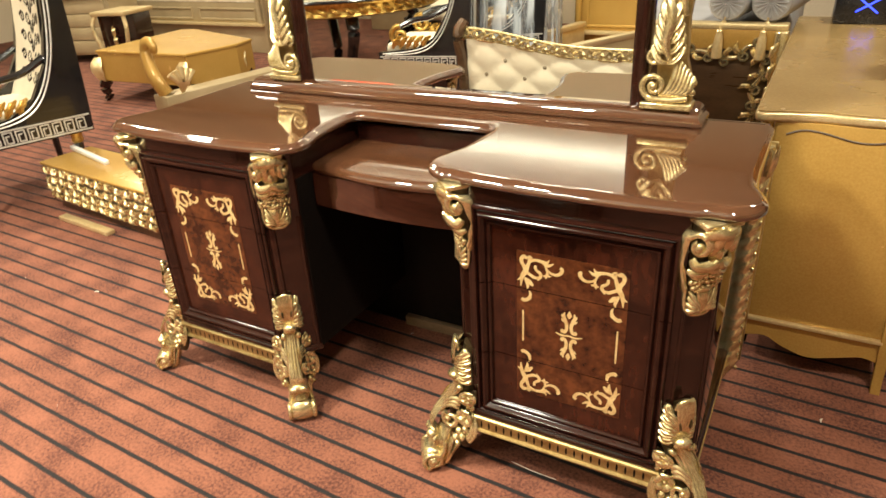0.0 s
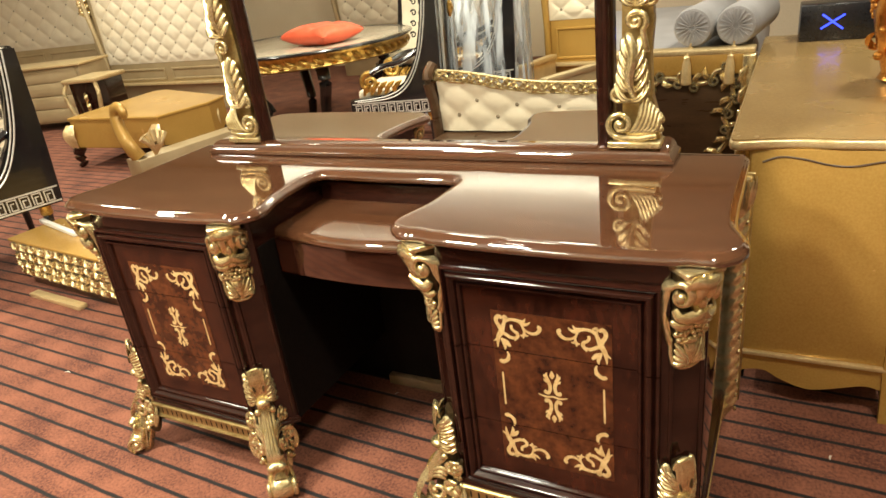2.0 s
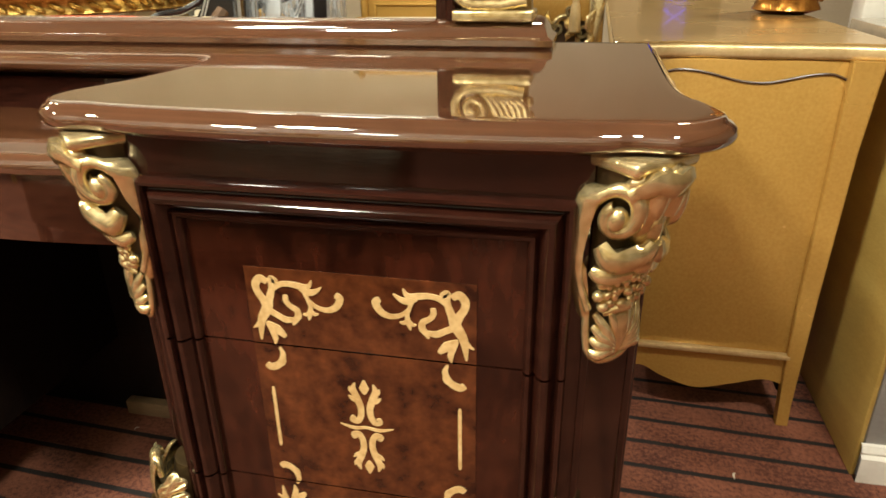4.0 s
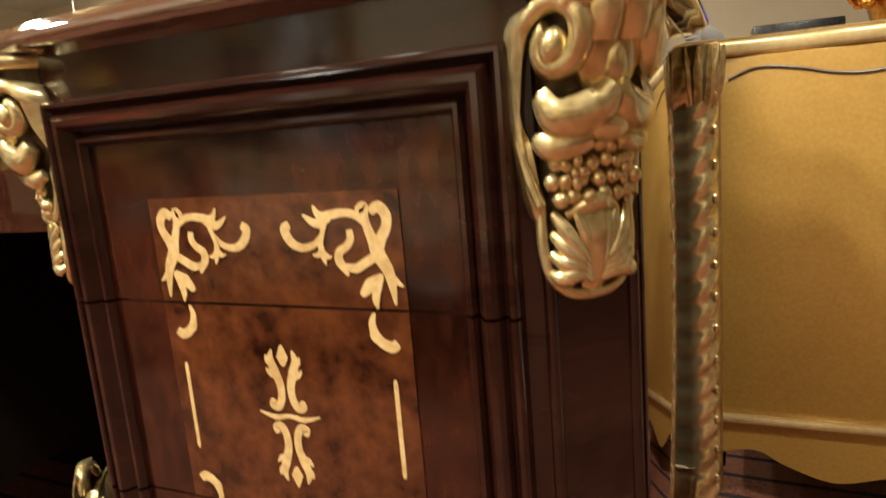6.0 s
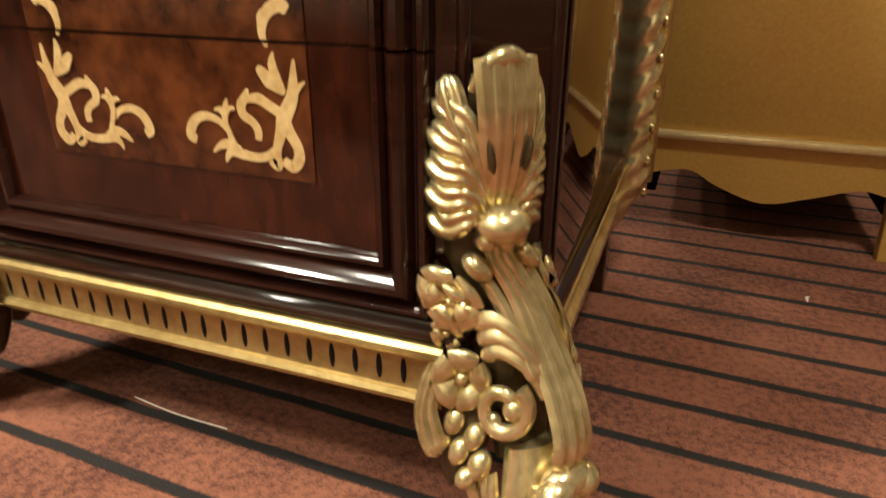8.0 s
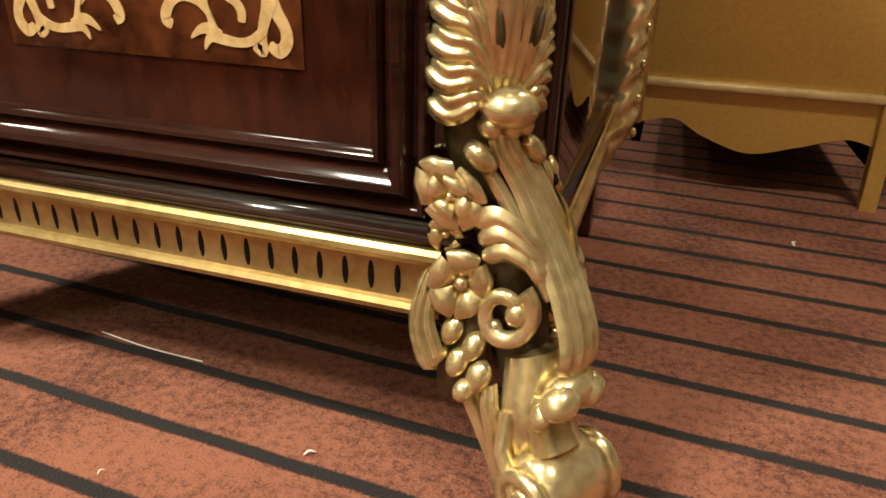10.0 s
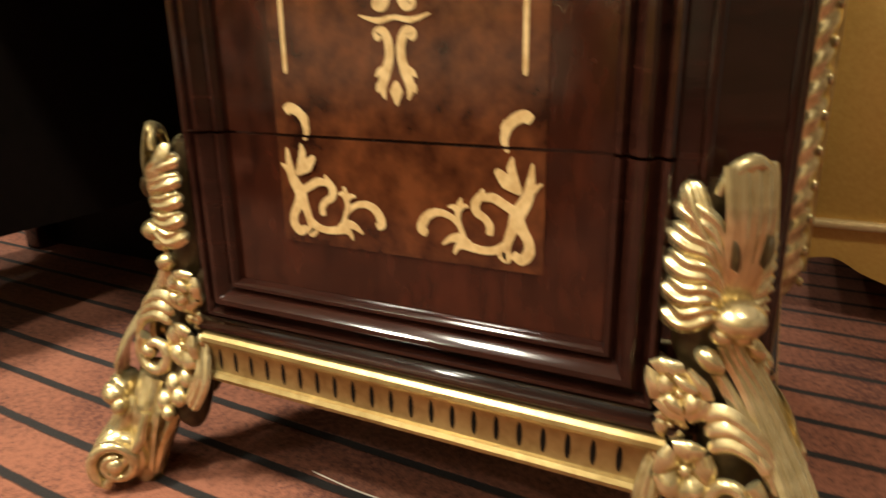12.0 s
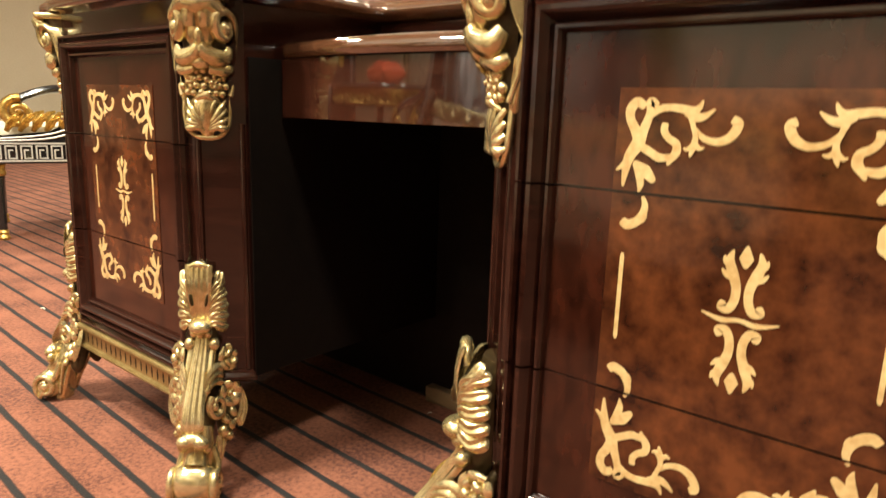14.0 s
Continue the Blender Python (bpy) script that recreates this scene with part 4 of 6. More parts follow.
    ridge(bm, [(-0.022, 0.632, 0.014), (-0.010, 0.638, 0.022), (0.0, 0.641, 0.026), (0.010, 0.638, 0.022), (0.022, 0.632, 0.014)], 0.0062)


def carved_part(name, build, ground, reshape, to_room, label):
    """A carving: its dark ground block with each gilded piece as a sub-part, all bent and set into the corner alike."""
    pieces = {}

    def piece(kind, sg=0):
        if (kind, sg) not in pieces:
            pieces[kind, sg] = bmesh.new()
        return pieces[kind, sg]
    build(piece)
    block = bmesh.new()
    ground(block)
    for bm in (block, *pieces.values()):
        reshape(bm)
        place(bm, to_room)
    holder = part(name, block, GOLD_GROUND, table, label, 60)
    for (kind, sg), bm in pieces.items():
        part(kind, bm, GOLD, holder, "pale antique gold carving", 60)


def shape_bracket(bm):
    for v in bm.verts:
        v.co.x *= 0.88
        v.co.z = v.co.z * 0.86 + 0.022 * min(max((v.co.y - 0.64) / 0.14, 0), 1) ** 1.5 * (v.co.z > 0.002)


for carve_side in (1, -1):
    for outer_corner in (True, False):
        def reshape_foot(bm):
            shape_foot(bm, 1 if outer_corner else (-1 if carve_side > 0 else 0.2), 11 if outer_corner else 0)
            if not outer_corner:
                for v in bm.verts:
                    v.co.z *= 0.84 if carve_side < 0 else 1.12
                    v.co.x *= 1.0 if carve_side < 0 else 1.12
        carved_part("carved_foot", carved_foot, foot_ground, reshape_foot,
                    carve_frame(carve_side, outer_corner, 50 if carve_side < 0 and not outer_corner else 33, 0.018 if outer_corner else (0.036 if carve_side < 0 else 0.004)),
                    "gilded acanthus foot with rolled toe")
        carved_part("carved_bracket", carved_bracket, bracket_ground, shape_bracket,
                    carve_frame(carve_side, outer_corner, 45, 0.018 if carve_side < 0 and not outer_corner else 0.005),
                    "gilded scroll bracket with berries")


# ---------------------------------------------------------------- mirror on the table
def support_board(bm, sg):
    """The plain board that the scrolls of a mirror support are carved on."""
    back = [(0.545, 0.012), (0.628, 0.012), (0.624, 0.06), (0.610, 0.11), (0.606, 0.20), (0.612, 0.27), (0.604, 0.38), (0.606, 0.50), (0.596, 0.62), (0.585, 0.72), (0.552, 0.72), (0.548, 0.5), (0.545, 0.25)]
    prism(bm, [(XC + sg * u, Z_TOP + 0.038 + v) for u, v in back], 0.470, 0.496, "y")


def mirror_support(piece, sg):
    """Gilded scroll support beside the mirror: a foot volute with a fan, then acanthus sprays, in x (outwards), y and z."""
    def at(u, v, w=0.0):
        return (XC + sg * u, 0.462 - w, Z_TOP + 0.038 + v)
    out = (0, -1, 0)
    yy = (0, 1, 0)
    bm = piece("foot_block")
    box(bm, *sorted((XC + sg * 0.516, XC + sg * 0.634)), 0.440, 0.500, Z_TOP + 0.036, Z_TOP + 0.052, 0.004)
    bm = piece("volute")
    sweep(bm, [at(*p) for p in [(0.622, 0.026, 0.010), (0.585, 0.020, 0.012)]] + [at(u, v, 0.014) for u, v, _ in spiral((0.545, 0.052, 0), 0.031, 1.45, radians(-90), 0.22, 28, -1)], lambda s: 0.0080 - 0.003 * s, 9, 1.0, yy)
    ball(bm, at(0.545, 0.052, 0.016), 0.009, None, 10, 7)
    # fan of long leaves that sweeps up behind the volute
    bm = piece("leaf_fan")
    for k in range(6):
        frond(bm, [at(0.556 + 0.004 * k, 0.030, 0.008), at(0.574 + 0.009 * k, 0.040, 0.016), at(0.590 + 0.0075 * k, 0.074 - 0.003 * k, 0.014), at(0.594 + 0.007 * k, 0.118 - 0.008 * k, 0.004)], 0.004, 0.0068, out, 0.75, 1)
    for q, r in ((0.062, 0.010), (0.040, 0.008)):
        ball(bm, at(0.630, q, 0.008), (r, r * 0.9, r * 1.1), None, 9, 7)
    for v0, dr in ((0.100, 1), (0.300, -1), (0.500, 1)):
        m0 = 0.574 - 0.004 * dr
        bm = piece("leaf_spray", v0)
        frond(bm, [at(m0 + 0.010 * dr, v0, 0.008), at(m0 - 0.004 * dr, v0 + 0.050, 0.022), at(m0 + 0.004 * dr, v0 + 0.105, 0.022), at(m0 - 0.010 * dr, v0 + 0.150, 0.012)], 0.006, 0.011, out, 0.8, 1, 0.75)
        for q in range(5):
            for d in (-1, 1):
                z, r = v0 + 0.004 + 0.023 * q, 0.030 - 0.0035 * q
                frond(bm, [at(m0, z, 0.012), at(m0 + d * r * 0.55, z + 0.006, 0.020), at(m0 + d * r, z + 0.024, 0.014), at(m0 + d * r * 1.05, z + 0.044, 0.004)], 0.004, 0.0088, out, 0.7, 2, 0.75)
        bm = piece("scroll", v0)
        sweep(bm, [at(m0 + 0.030 * dr, v0 + 0.108, 0.008)] + [at(u, v, 0.014) for u, v, _ in spiral((m0 + 0.008 * dr, v0 + 0.172, 0), 0.024, 1.3, radians(-50 if dr > 0 else 230), 0.25, 24, dr)], lambda s: 0.0072 - 0.0025 * s, 9, 1.0, yy)
        ball(bm, at(m0 + 0.008 * dr, v0 + 0.172, 0.016), 0.0075, None, 9, 7)
        sweep(bm, [at(u, v, 0.010) for u, v, _ in spiral((m0 - 0.028 * dr, v0 + 0.016, 0), 0.018, 1.3, radians(90), 0.25, 18, dr)], 0.0052, 8, 1.0, yy)


def mirror():
    th = thing("dressing_mirror", Matrix.Identity(4), "upright mirror with mahogany frame and gilded scroll supports on the table", "mirror")
    z0 = Z_TOP
    bm = bmesh.new()
    x0, x1 = XC - 0.715, XC + 0.658
    prof = [(0.0, 0.0), (-0.004, 0.004), (-0.004, 0.012), (0.004, 0.017), (0.007, 0.026), (0.014, 0.034), (0.022, 0.038)]
    loft(bm, [[(x0 + d, 0.437 + d, z0 + h), (x1 - d, 0.437 + d, z0 + h), (x1 - d, 0.540, z0 + h), (x0 + d, 0.540, z0 + h)] for d, h in prof])
    part("base", bm, MAHOGANY_TOP, th, "moulded mahogany plinth", 40)
    z1 = z0 + 0.038
    for sg in (-1, 1):
        bm = bmesh.new()
        pr = [(0.486, 0.478), (0.489, 0.466), (0.496, 0.460), (0.503, 0.462), (0.507, 0.456), (0.515, 0.452), (0.522, 0.456), (0.526, 0.466), (0.526, 0.500), (0.486, 0.500)]
        loft(bm, [[(XC + sg * a, b, z) for a, b in pr] for z in (z1, 1.70)])
        part("frame_stile", bm, MAHOGANY, th, "", 40)
        bm = bmesh.new()
        support_board(bm, sg)
        board = part("scroll_support", bm, GOLD_RAIL, th, "dull gold board carved with gilded acanthus scrolls", 40)
        pieces = {}

        def piece(kind, which=0):
            return pieces.setdefault((kind, which), bmesh.new())
        mirror_support(piece, sg)
        for (kind, which), bm in pieces.items():
            part(kind, bm, GOLD, board, "pale antique gold carving", 60)
    bm = bmesh.new()
    box(bm, XC - 0.526, XC + 0.526, 0.455, 0.500, 1.70, 1.76, 0.008)
    part("frame_top", bm, MAHOGANY, th)
    bm = bmesh.new()
    box(bm, XC - 0.486, XC + 0.486, 0.4745, 0.480, z1, 1.70)
    part("glass", bm, MIRROR, th, "clear silvered mirror glass", 0)
    bm = bmesh.new()
    box(bm, XC - 0.486, XC + 0.486, 0.482, 0.498, z1, 1.70)
    part("backboard", bm, DARK_WOOD, th, "", 0)


mirror()


# ---------------------------------------------------------------- scraps on the carpet
def scraps():
    for x, y, l, a in ((-1.52, 0.19, 0.022, 20), (0.62, -0.03, 0.010, 40), (1.04, 0.553, 0.018, 80), (-0.15, 0.55, 0.012, 10), (-0.20, 0.455, 0.012, 60), (-1.92, 0.14, 0.008, 0), (-1.0, -0.33, 0.006, 30), (0.485, -0.10, 0.006, 75), (-0.25, -0.42, 0.006, 0)):
        bm = bmesh.new()
        sweep(bm, spline([(-l / 2, 0, 0.0022), (0, l * 0.12, 0.004), (l / 2, -l * 0.05, 0.0022)], 4), lambda s: l * 0.14 * (0.5 + math.sin(math.pi * s)) * 0.6, 6, 0.45)
        solid("lint_scrap", bm, LINT, "pale scrap of lint on the striped carpet", "lint", pose(x, y, 0, 0, 0, a), "scraps on the carpet")
    bm = bmesh.new()
    sweep(bm, spline([(-0.062, 0.004, 0.002), (0.0, 0.0, 0.003), (0.062, 0.004, 0.002)], 5), 0.0008, 5)
    solid("straw", bm, LINT, "thin pale straw lying on the carpet", "straw", pose(0.405, 0.045, 0, 0, 0, -4))


scraps()


# ---------------------------------------------------------------- gold cabinet beside the table
def gold_cabinet():
    th = thing("gold_cabinet", Matrix.Identity(4), "gold-painted cabinet with scalloped skirt and glossy brown-gold top", "cabinet")
    x0, x1, y0, y1 = 0.795, 1.172, 0.742, 2.33
    bm = bmesh.new()
    box(bm, x0, x1, y0, y1, 0.165, 0.7615, 0.004)
    part("body", bm, GOLD_PAINT, th, "plain gold-painted end panel")
    # serpentine top
    ctrl = [(0.750, 0.722), (0.77, 0.720), (0.82, 0.732), (0.90, 0.744), (0.98, 0.737), (1.06, 0.738), (1.14, 0.735), (1.19, 0.727), (1.205, 0.728)]
    pts = [(0.742, 0.745), (0.744, 0.730)] + [(p.x, p.y) for p in spline([(a, c, 0) for a, c in ctrl], 4)] + [(1.214, 0.735), (1.218, 0.75), (1.215, 2.33), (1.21, 2.34), (0.75, 2.34), (0.745, 2.33)]
    bm = bmesh.new()
    loft(bm, [[(x, y, z) for x, y in inset(pts, d)] for d, z in ((0.006, 0.7617), (0.002, 0.764), (0.0, 0.769), (0.0, 0.780), (0.002, 0.784), (0.005, 0.786))])
    part("top_edge", bm, PALE_GOLD, th, "pale gold serpentine edge", 60)
    bm = bmesh.new()
    loft(bm, [[(x, y, z) for x, y in inset(pts, d)] for d, z in ((0.0045, 0.7862), (0.0045, 0.7895), (0.0055, 0.7905))])
    part("top", bm, GOLD_TOP, th, "glossy brown-gold top", 15)
    # wavy carved line, trim, skirt, corner posts with feet
    bm = bmesh.new()
    sweep(bm, spline([(0.822, y0 - 0.001, 0.728), (0.86, y0 - 0.001, 0.742), (0.91, y0 - 0.001, 0.738), (0.97, y0 - 0.001, 0.724), (1.02, y0 - 0.001, 0.722), (1.08, y0 - 0.001, 0.735), (1.12, y0 - 0.001, 0.738), (1.15, y0 - 0.001, 0.726)], 6), 0.0024, 6)
    part("carved_line", bm, DARK_WOOD, th, "dark incised wavy line")
    bm = bmesh.new()
    box(bm, x0 - 0.004, x1 - 0.018, y0 - 0.012, y0 + 0.004, 0.163, 0.176, 0.004)
    part("trim", bm, PALE_GOLD, th, "pale gold bead")
    bm = bmesh.new()
    lower = [(p.x, p.y) for p in spline([(1.150, 0.098, 0), (1.11, 0.105, 0), (1.05, 0.086, 0), (0.98, 0.068, 0), (0.91, 0.088, 0), (0.86, 0.112, 0), (0.795, 0.098, 0)], 6)]
    prism(bm, [(0.795, 0.164), (1.150, 0.164)] + lower, y0 + 0.002, y0 + 0.022, "y")
    part("skirt", bm, GOLD_PAINT, th)
    for px, py in ((x1 - 0.012, y0 + 0.010), (x1 - 0.012, y1 - 0.02), (x0 + 0.012, y1 - 0.02)):
        bm = bmesh.new()
        rows = []
        for z, r, dx in ((0.0, 0.012, 0.006), (0.05, 0.012, 0.004), (0.15, 0.015, 0.001), (0.30, 0.017, 0.0), (0.60, 0.020, 0.003), (0.72, 0.024, 0.006), (0.763, 0.026, 0.008)):
            sgn = 1 if px > 1 else -1
            rows.append([(px + sgn * dx + a * r, py + b * r - 0.006, z) for a, b in ((-0.9, -1), (0.9, -1), (1, -0.9), (1, 0.9), (0.9, 1), (-0.9, 1), (-1, 0.9), (-1, -0.9))])
        loft(bm, rows)
        part("corner_post", bm, GOLD_PAINT, th)
    # added boards: shut light out and paint the underside's shade black
    bm = bmesh.new()
    for a in ((x0 + 0.004, x0 + 0.020, y0 + 0.024, y1 - 0.02), (x1 - 0.020, x1 - 0.004, y0 + 0.03, y1 - 0.04)):
        box(bm, *a, 0.062, 0.1645, 0.003)
    box(bm, x0 + 0.03, x1 - 0.03, y0 + 0.50, y0 + 0.52, 0.0, 0.1645, 0.002)
    part("shade_boards", bm, DARK_VOID, th, "added black boards that make the shade under the cabinet")
    for y in (1.0, 1.42, 1.84):
        bm = bmesh.new()
        box(bm, x0 - 0.014, x0 - 0.001, y, y + 0.38, 0.22, 0.72, 0.006)
        part("drawer_front", bm, GOLD_PAINT, th)


gold_cabinet()


def counter():
    th = thing("counter", Matrix.Identity(4), "grey panelled counter with stone top, white skirting and yellow side", "counter")
    bm = bmesh.new()
    box(bm, 1.268, 2.4, 0.600, 1.10, 0.0, 0.775, 0.003)
    part("body", bm, GREY_PANEL, th, "grey satin front panel")
    bm = bmesh.new()
    box(bm, 1.258, 1.267, 0.602, 1.10, 0.0, 0.770, 0.002)
    part("side_panel", bm, YELLOW_BOARD, th, "yellowish wooden side panel")
    bm = bmesh.new()
    box(bm, 1.250, 2.42, 0.575, 1.12, 0.776, 0.800, 0.004)
    part("top", bm, MARBLE, th, "pale stone top")
    bm = bmesh.new()
    prof = [(0.0, 0.0), (0.018, 0.0), (0.018, 0.055), (0.010, 0.060), (0.012, 0.066), (0.006, 0.078), (0.0, 0.080)]
    loft(bm, [[(1.262, 0.600 - d, z), (2.4, 0.600 - d, z)] for d, z in prof], closed=False, cap=False)
    part("skirting", bm, WHITE_PAINT, th, "white moulded skirting")
    th = thing("screen", Matrix.Identity(4), "dark flat screen standing on the stone counter", "screen")
    bm = bmesh.new()
    box(bm, 1.45, 2.0, 0.98, 1.01, 0.83, 1.18, 0.006)
    part("panel", bm, BLACK_PLASTIC, th)
    bm = bmesh.new()
    box(bm, 1.60, 1.85, 0.93, 1.05, 0.800, 0.83, 0.004)
    part("foot", bm, BLACK_PLASTIC, th)
    bm = bmesh.new()
    box(bm, 1.285, 1.365, 1.16, 1.24, 0.0, CEIL, 0.006)
    solid("pillar", bm, WHITE_PAINT, "slim white painted pillar behind the counter", "pillar", kind="structure")


counter()


def gilt_ornament():
    bm = bmesh.new()
    rnd = random.Random(11)
    lathe(bm, [(0.05, 0.0), (0.08, 0.01), (0.07, 0.03), (0.09, 0.10), (0.11, 0.20), (0.10, 0.34), (0.06, 0.40)], 18)
    for k in range(46):
        a, z = rnd.uniform(0, 6.283), rnd.uniform(0.03, 0.34)
        r = 0.085 + 0.10 * min(z, 0.2) * 0.6
        c = Vector((math.cos(a) * r, math.sin(a) * r, z))
        n = Vector((math.cos(a), math.sin(a), -0.2))
        if k % 3 == 0:
            flower(bm, c + n * 0.01, 0.030, None, 5, n)
        elif k % 3 == 1:
            t = Vector((-math.sin(a), math.cos(a), rnd.uniform(-1, 1))).normalized()
            leaf(bm, [c - t * 0.035, c + n * 0.022, c + t * 0.035 + n * 0.004], 0.020, n, 3, 0.35, 0.5)
        else:
            ball(bm, c + n * 0.012, rnd.uniform(0.010, 0.018))
    solid("carved_vase", bm, COPPER_GOLD, "coppery gold vase carved with dense flowers on the cabinet", "vase", pose(1.175, 1.36, 0.7905, 0, 0, 0), smooth=60)


COPPER_GOLD = material("copper_gold", (0.42, 0.17, 0.03), (0.80, 0.40, 0.09), 0.24, 0.9, 24, 110, (1, 1, 1), 0.1, 0, dist=0.004)
gilt_ornament()


def computer():
    th = thing("computer_case", pose(1.015, 2.14, 0.7905, 0, 0, 2), "low black computer case with blue glowing crossed light on the cabinet", "computer")
    bm = bmesh.new()
    box(bm, -0.135, 0.135, 0, 0.16, 0, 0.142, 0.006)
    part("case", bm, BLACK_PLASTIC, th)
    for a in (38, -32):
        bm = bmesh.new()
        box(bm, -0.048, 0.048, -0.004, -0.001, -0.0030, 0.0030, 0.0, Matrix.Translation((-0.02, 0, 0.074)) @ Matrix.Rotation(radians(a), 4, "Y"))
        part("light_bar", bm, BLUE_LED, th, "glowing blue light bar", 0)


computer()


# ---------------------------------------------------------------- bed behind the table, with bolsters
def carved_border(bm, pts, y, r=0.02, seed=1):
    """Scrolls and leaves along a line (x, z) on a board facing the viewer at y."""
    rnd = random.Random(seed)
    P = spline([(a, b, 0) for a, b in pts], 8)
    sweep(bm, [(p.x, y, p.y) for p in P], r * 0.45, 8)
    run = 0.0
    for i in range(1, len(P)):
        run += (P[i] - P[i - 1]).length
        if run > r * 2.1:
            run = 0.0
            p, t = P[i], (P[i] - P[i - 1]).normalized()
            n = Vector((-t.y, t.x, 0)) * rnd.choice((-1, 1))
            c = p + n * r * 0.55
            a0 = math.atan2(-n.y, -n.x)
            sweep(bm, [(u, y - 0.012, v) for u, v, _ in spiral((c.x, c.y, 0), r * 0.8, 1.2, a0, 0.25, 14, rnd.choice((-1, 1)))], r * 0.26, 6, 1.0, (0, 1, 0))
            leaf(bm, [(p.x, y - 0.008, p.y), (p.x - n.x * r, y - 0.02, p.y - n.y * r), (p.x - n.x * r * 1.6 + t.x * r, y - 0.008, p.y - n.y * r * 1.6 + t.y * r)], r * 0.5, (0, -1, 0), 3, 0.3, 0.5)


def bolster_bed():
    th = thing("bed", Matrix.Identity(4), "dark brown bed with gilt carved footboard and grey mattress", "bed")
    bm = bmesh.new()
    box(bm, -0.80, 0.725, 1.90, 1.95, 0.0, 0.80, 0.006)
    part("footboard", bm, DARK_WOOD, th, "dark brown footboard panel")
    bm = bmesh.new()
    box(bm, -0.82, 0.735, 1.88, 1.96, 0.80, 0.822, 0.006)
    part("cap_rail", bm, PALE_GOLD, th, "gold cap rail")
    bm = bmesh.new()
    box(bm, -0.82, 0.735, 1.884, 1.90, 0.722, 0.800, 0.002)
    part("upper_panel", bm, GOLD_PAINT, th, "gold upper panel")
    bm = bmesh.new()
    carved_border(bm, [(-0.3, 0.69), (0.0, 0.72), (0.30, 0.67), (0.40, 0.71), (0.50, 0.69), (0.56, 0.69), (0.60, 0.735), (0.65, 0.72), (0.66, 0.62), (0.63, 0.55), (0.66, 0.48), (0.62, 0.40), (0.55, 0.35), (0.48, 0.33)], 1.890, 0.028, 3)
    part("carved_border", bm, GOLD, th, "gilt scroll border", 60)
    bm = bmesh.new()
    box(bm, 0.690, 0.742, 1.86, 1.92, 0.0, 0.80, 0.008)
    for k in range(7):
        leaf(bm, [(0.704, 1.856, 0.20 + 0.08 * k), (0.694, 1.848, 0.24 + 0.08 * k), (0.712, 1.852, 0.28 + 0.08 * k)], 0.018, (0, -1, 0), 3, 0.3, 0.5)
    part("post", bm, GOLD, th, "carved gilt bed post", 60)
    bm = bmesh.new()
    box(bm, -0.78, 0.72, 1.951, 3.75, 0.35, 0.80, 0.05)
    part("mattress", bm, GREY_CLOTH, th, "grey mattress")
    for i, (x, dx) in enumerate(((0.492, 0.06), (0.655, 0.06))):
        b = thing("bolster", pose(x, 1.93, 0.9005, 0, 0, -8), "grey satin bolster with pleated end and gold tassel", "bolster", "bolsters on the bed")
        bm = bmesh.new()
        m = Matrix.Rotation(radians(-90), 4, "X")
        lathe(bm, [(0.004, 0.006), (0.055, 0.0), (0.072, 0.004), (0.078, 0.016), (0.079, 0.25), (0.077, 0.47), (0.06, 0.49)], 28, m)
        part("cover", bm, GREY_CLOTH, b)
        for k in range(18):
            a = 2 * math.pi * k / 18
            bm = bmesh.new()
            sweep(bm, [(math.cos(a) * 0.010, -0.003, math.sin(a) * 0.010), (math.cos(a) * 0.040, -0.003, math.sin(a) * 0.040), (math.cos(a) * 0.062, 0.0, math.sin(a) * 0.062)], lambda s: 0.002 + 0.0035 * s, 6, 0.7, (0, 1, 0))
            part("pleat", bm, GREY_CLOTH, b)
        bm = bmesh.new()
        ball(bm, (0, -0.012, -0.086), (0.015, 0.012, 0.016))
        lathe(bm, [(0.006, -0.10), (0.012, -0.105), (0.011, -0.115), (0.016, -0.13), (0.019, -0.17), (0.021, -0.21), (0.017, -0.215)], 14, Matrix.Translation((0, -0.062, 0)))
        sweep(bm, [(0, -0.006, -0.06), (0, -0.03, -0.085), (0, -0.062, -0.10)], 0.004, 6)
        part("tassel", bm, PALE_GOLD, b, "gold fringed tassel")


bolster_bed()


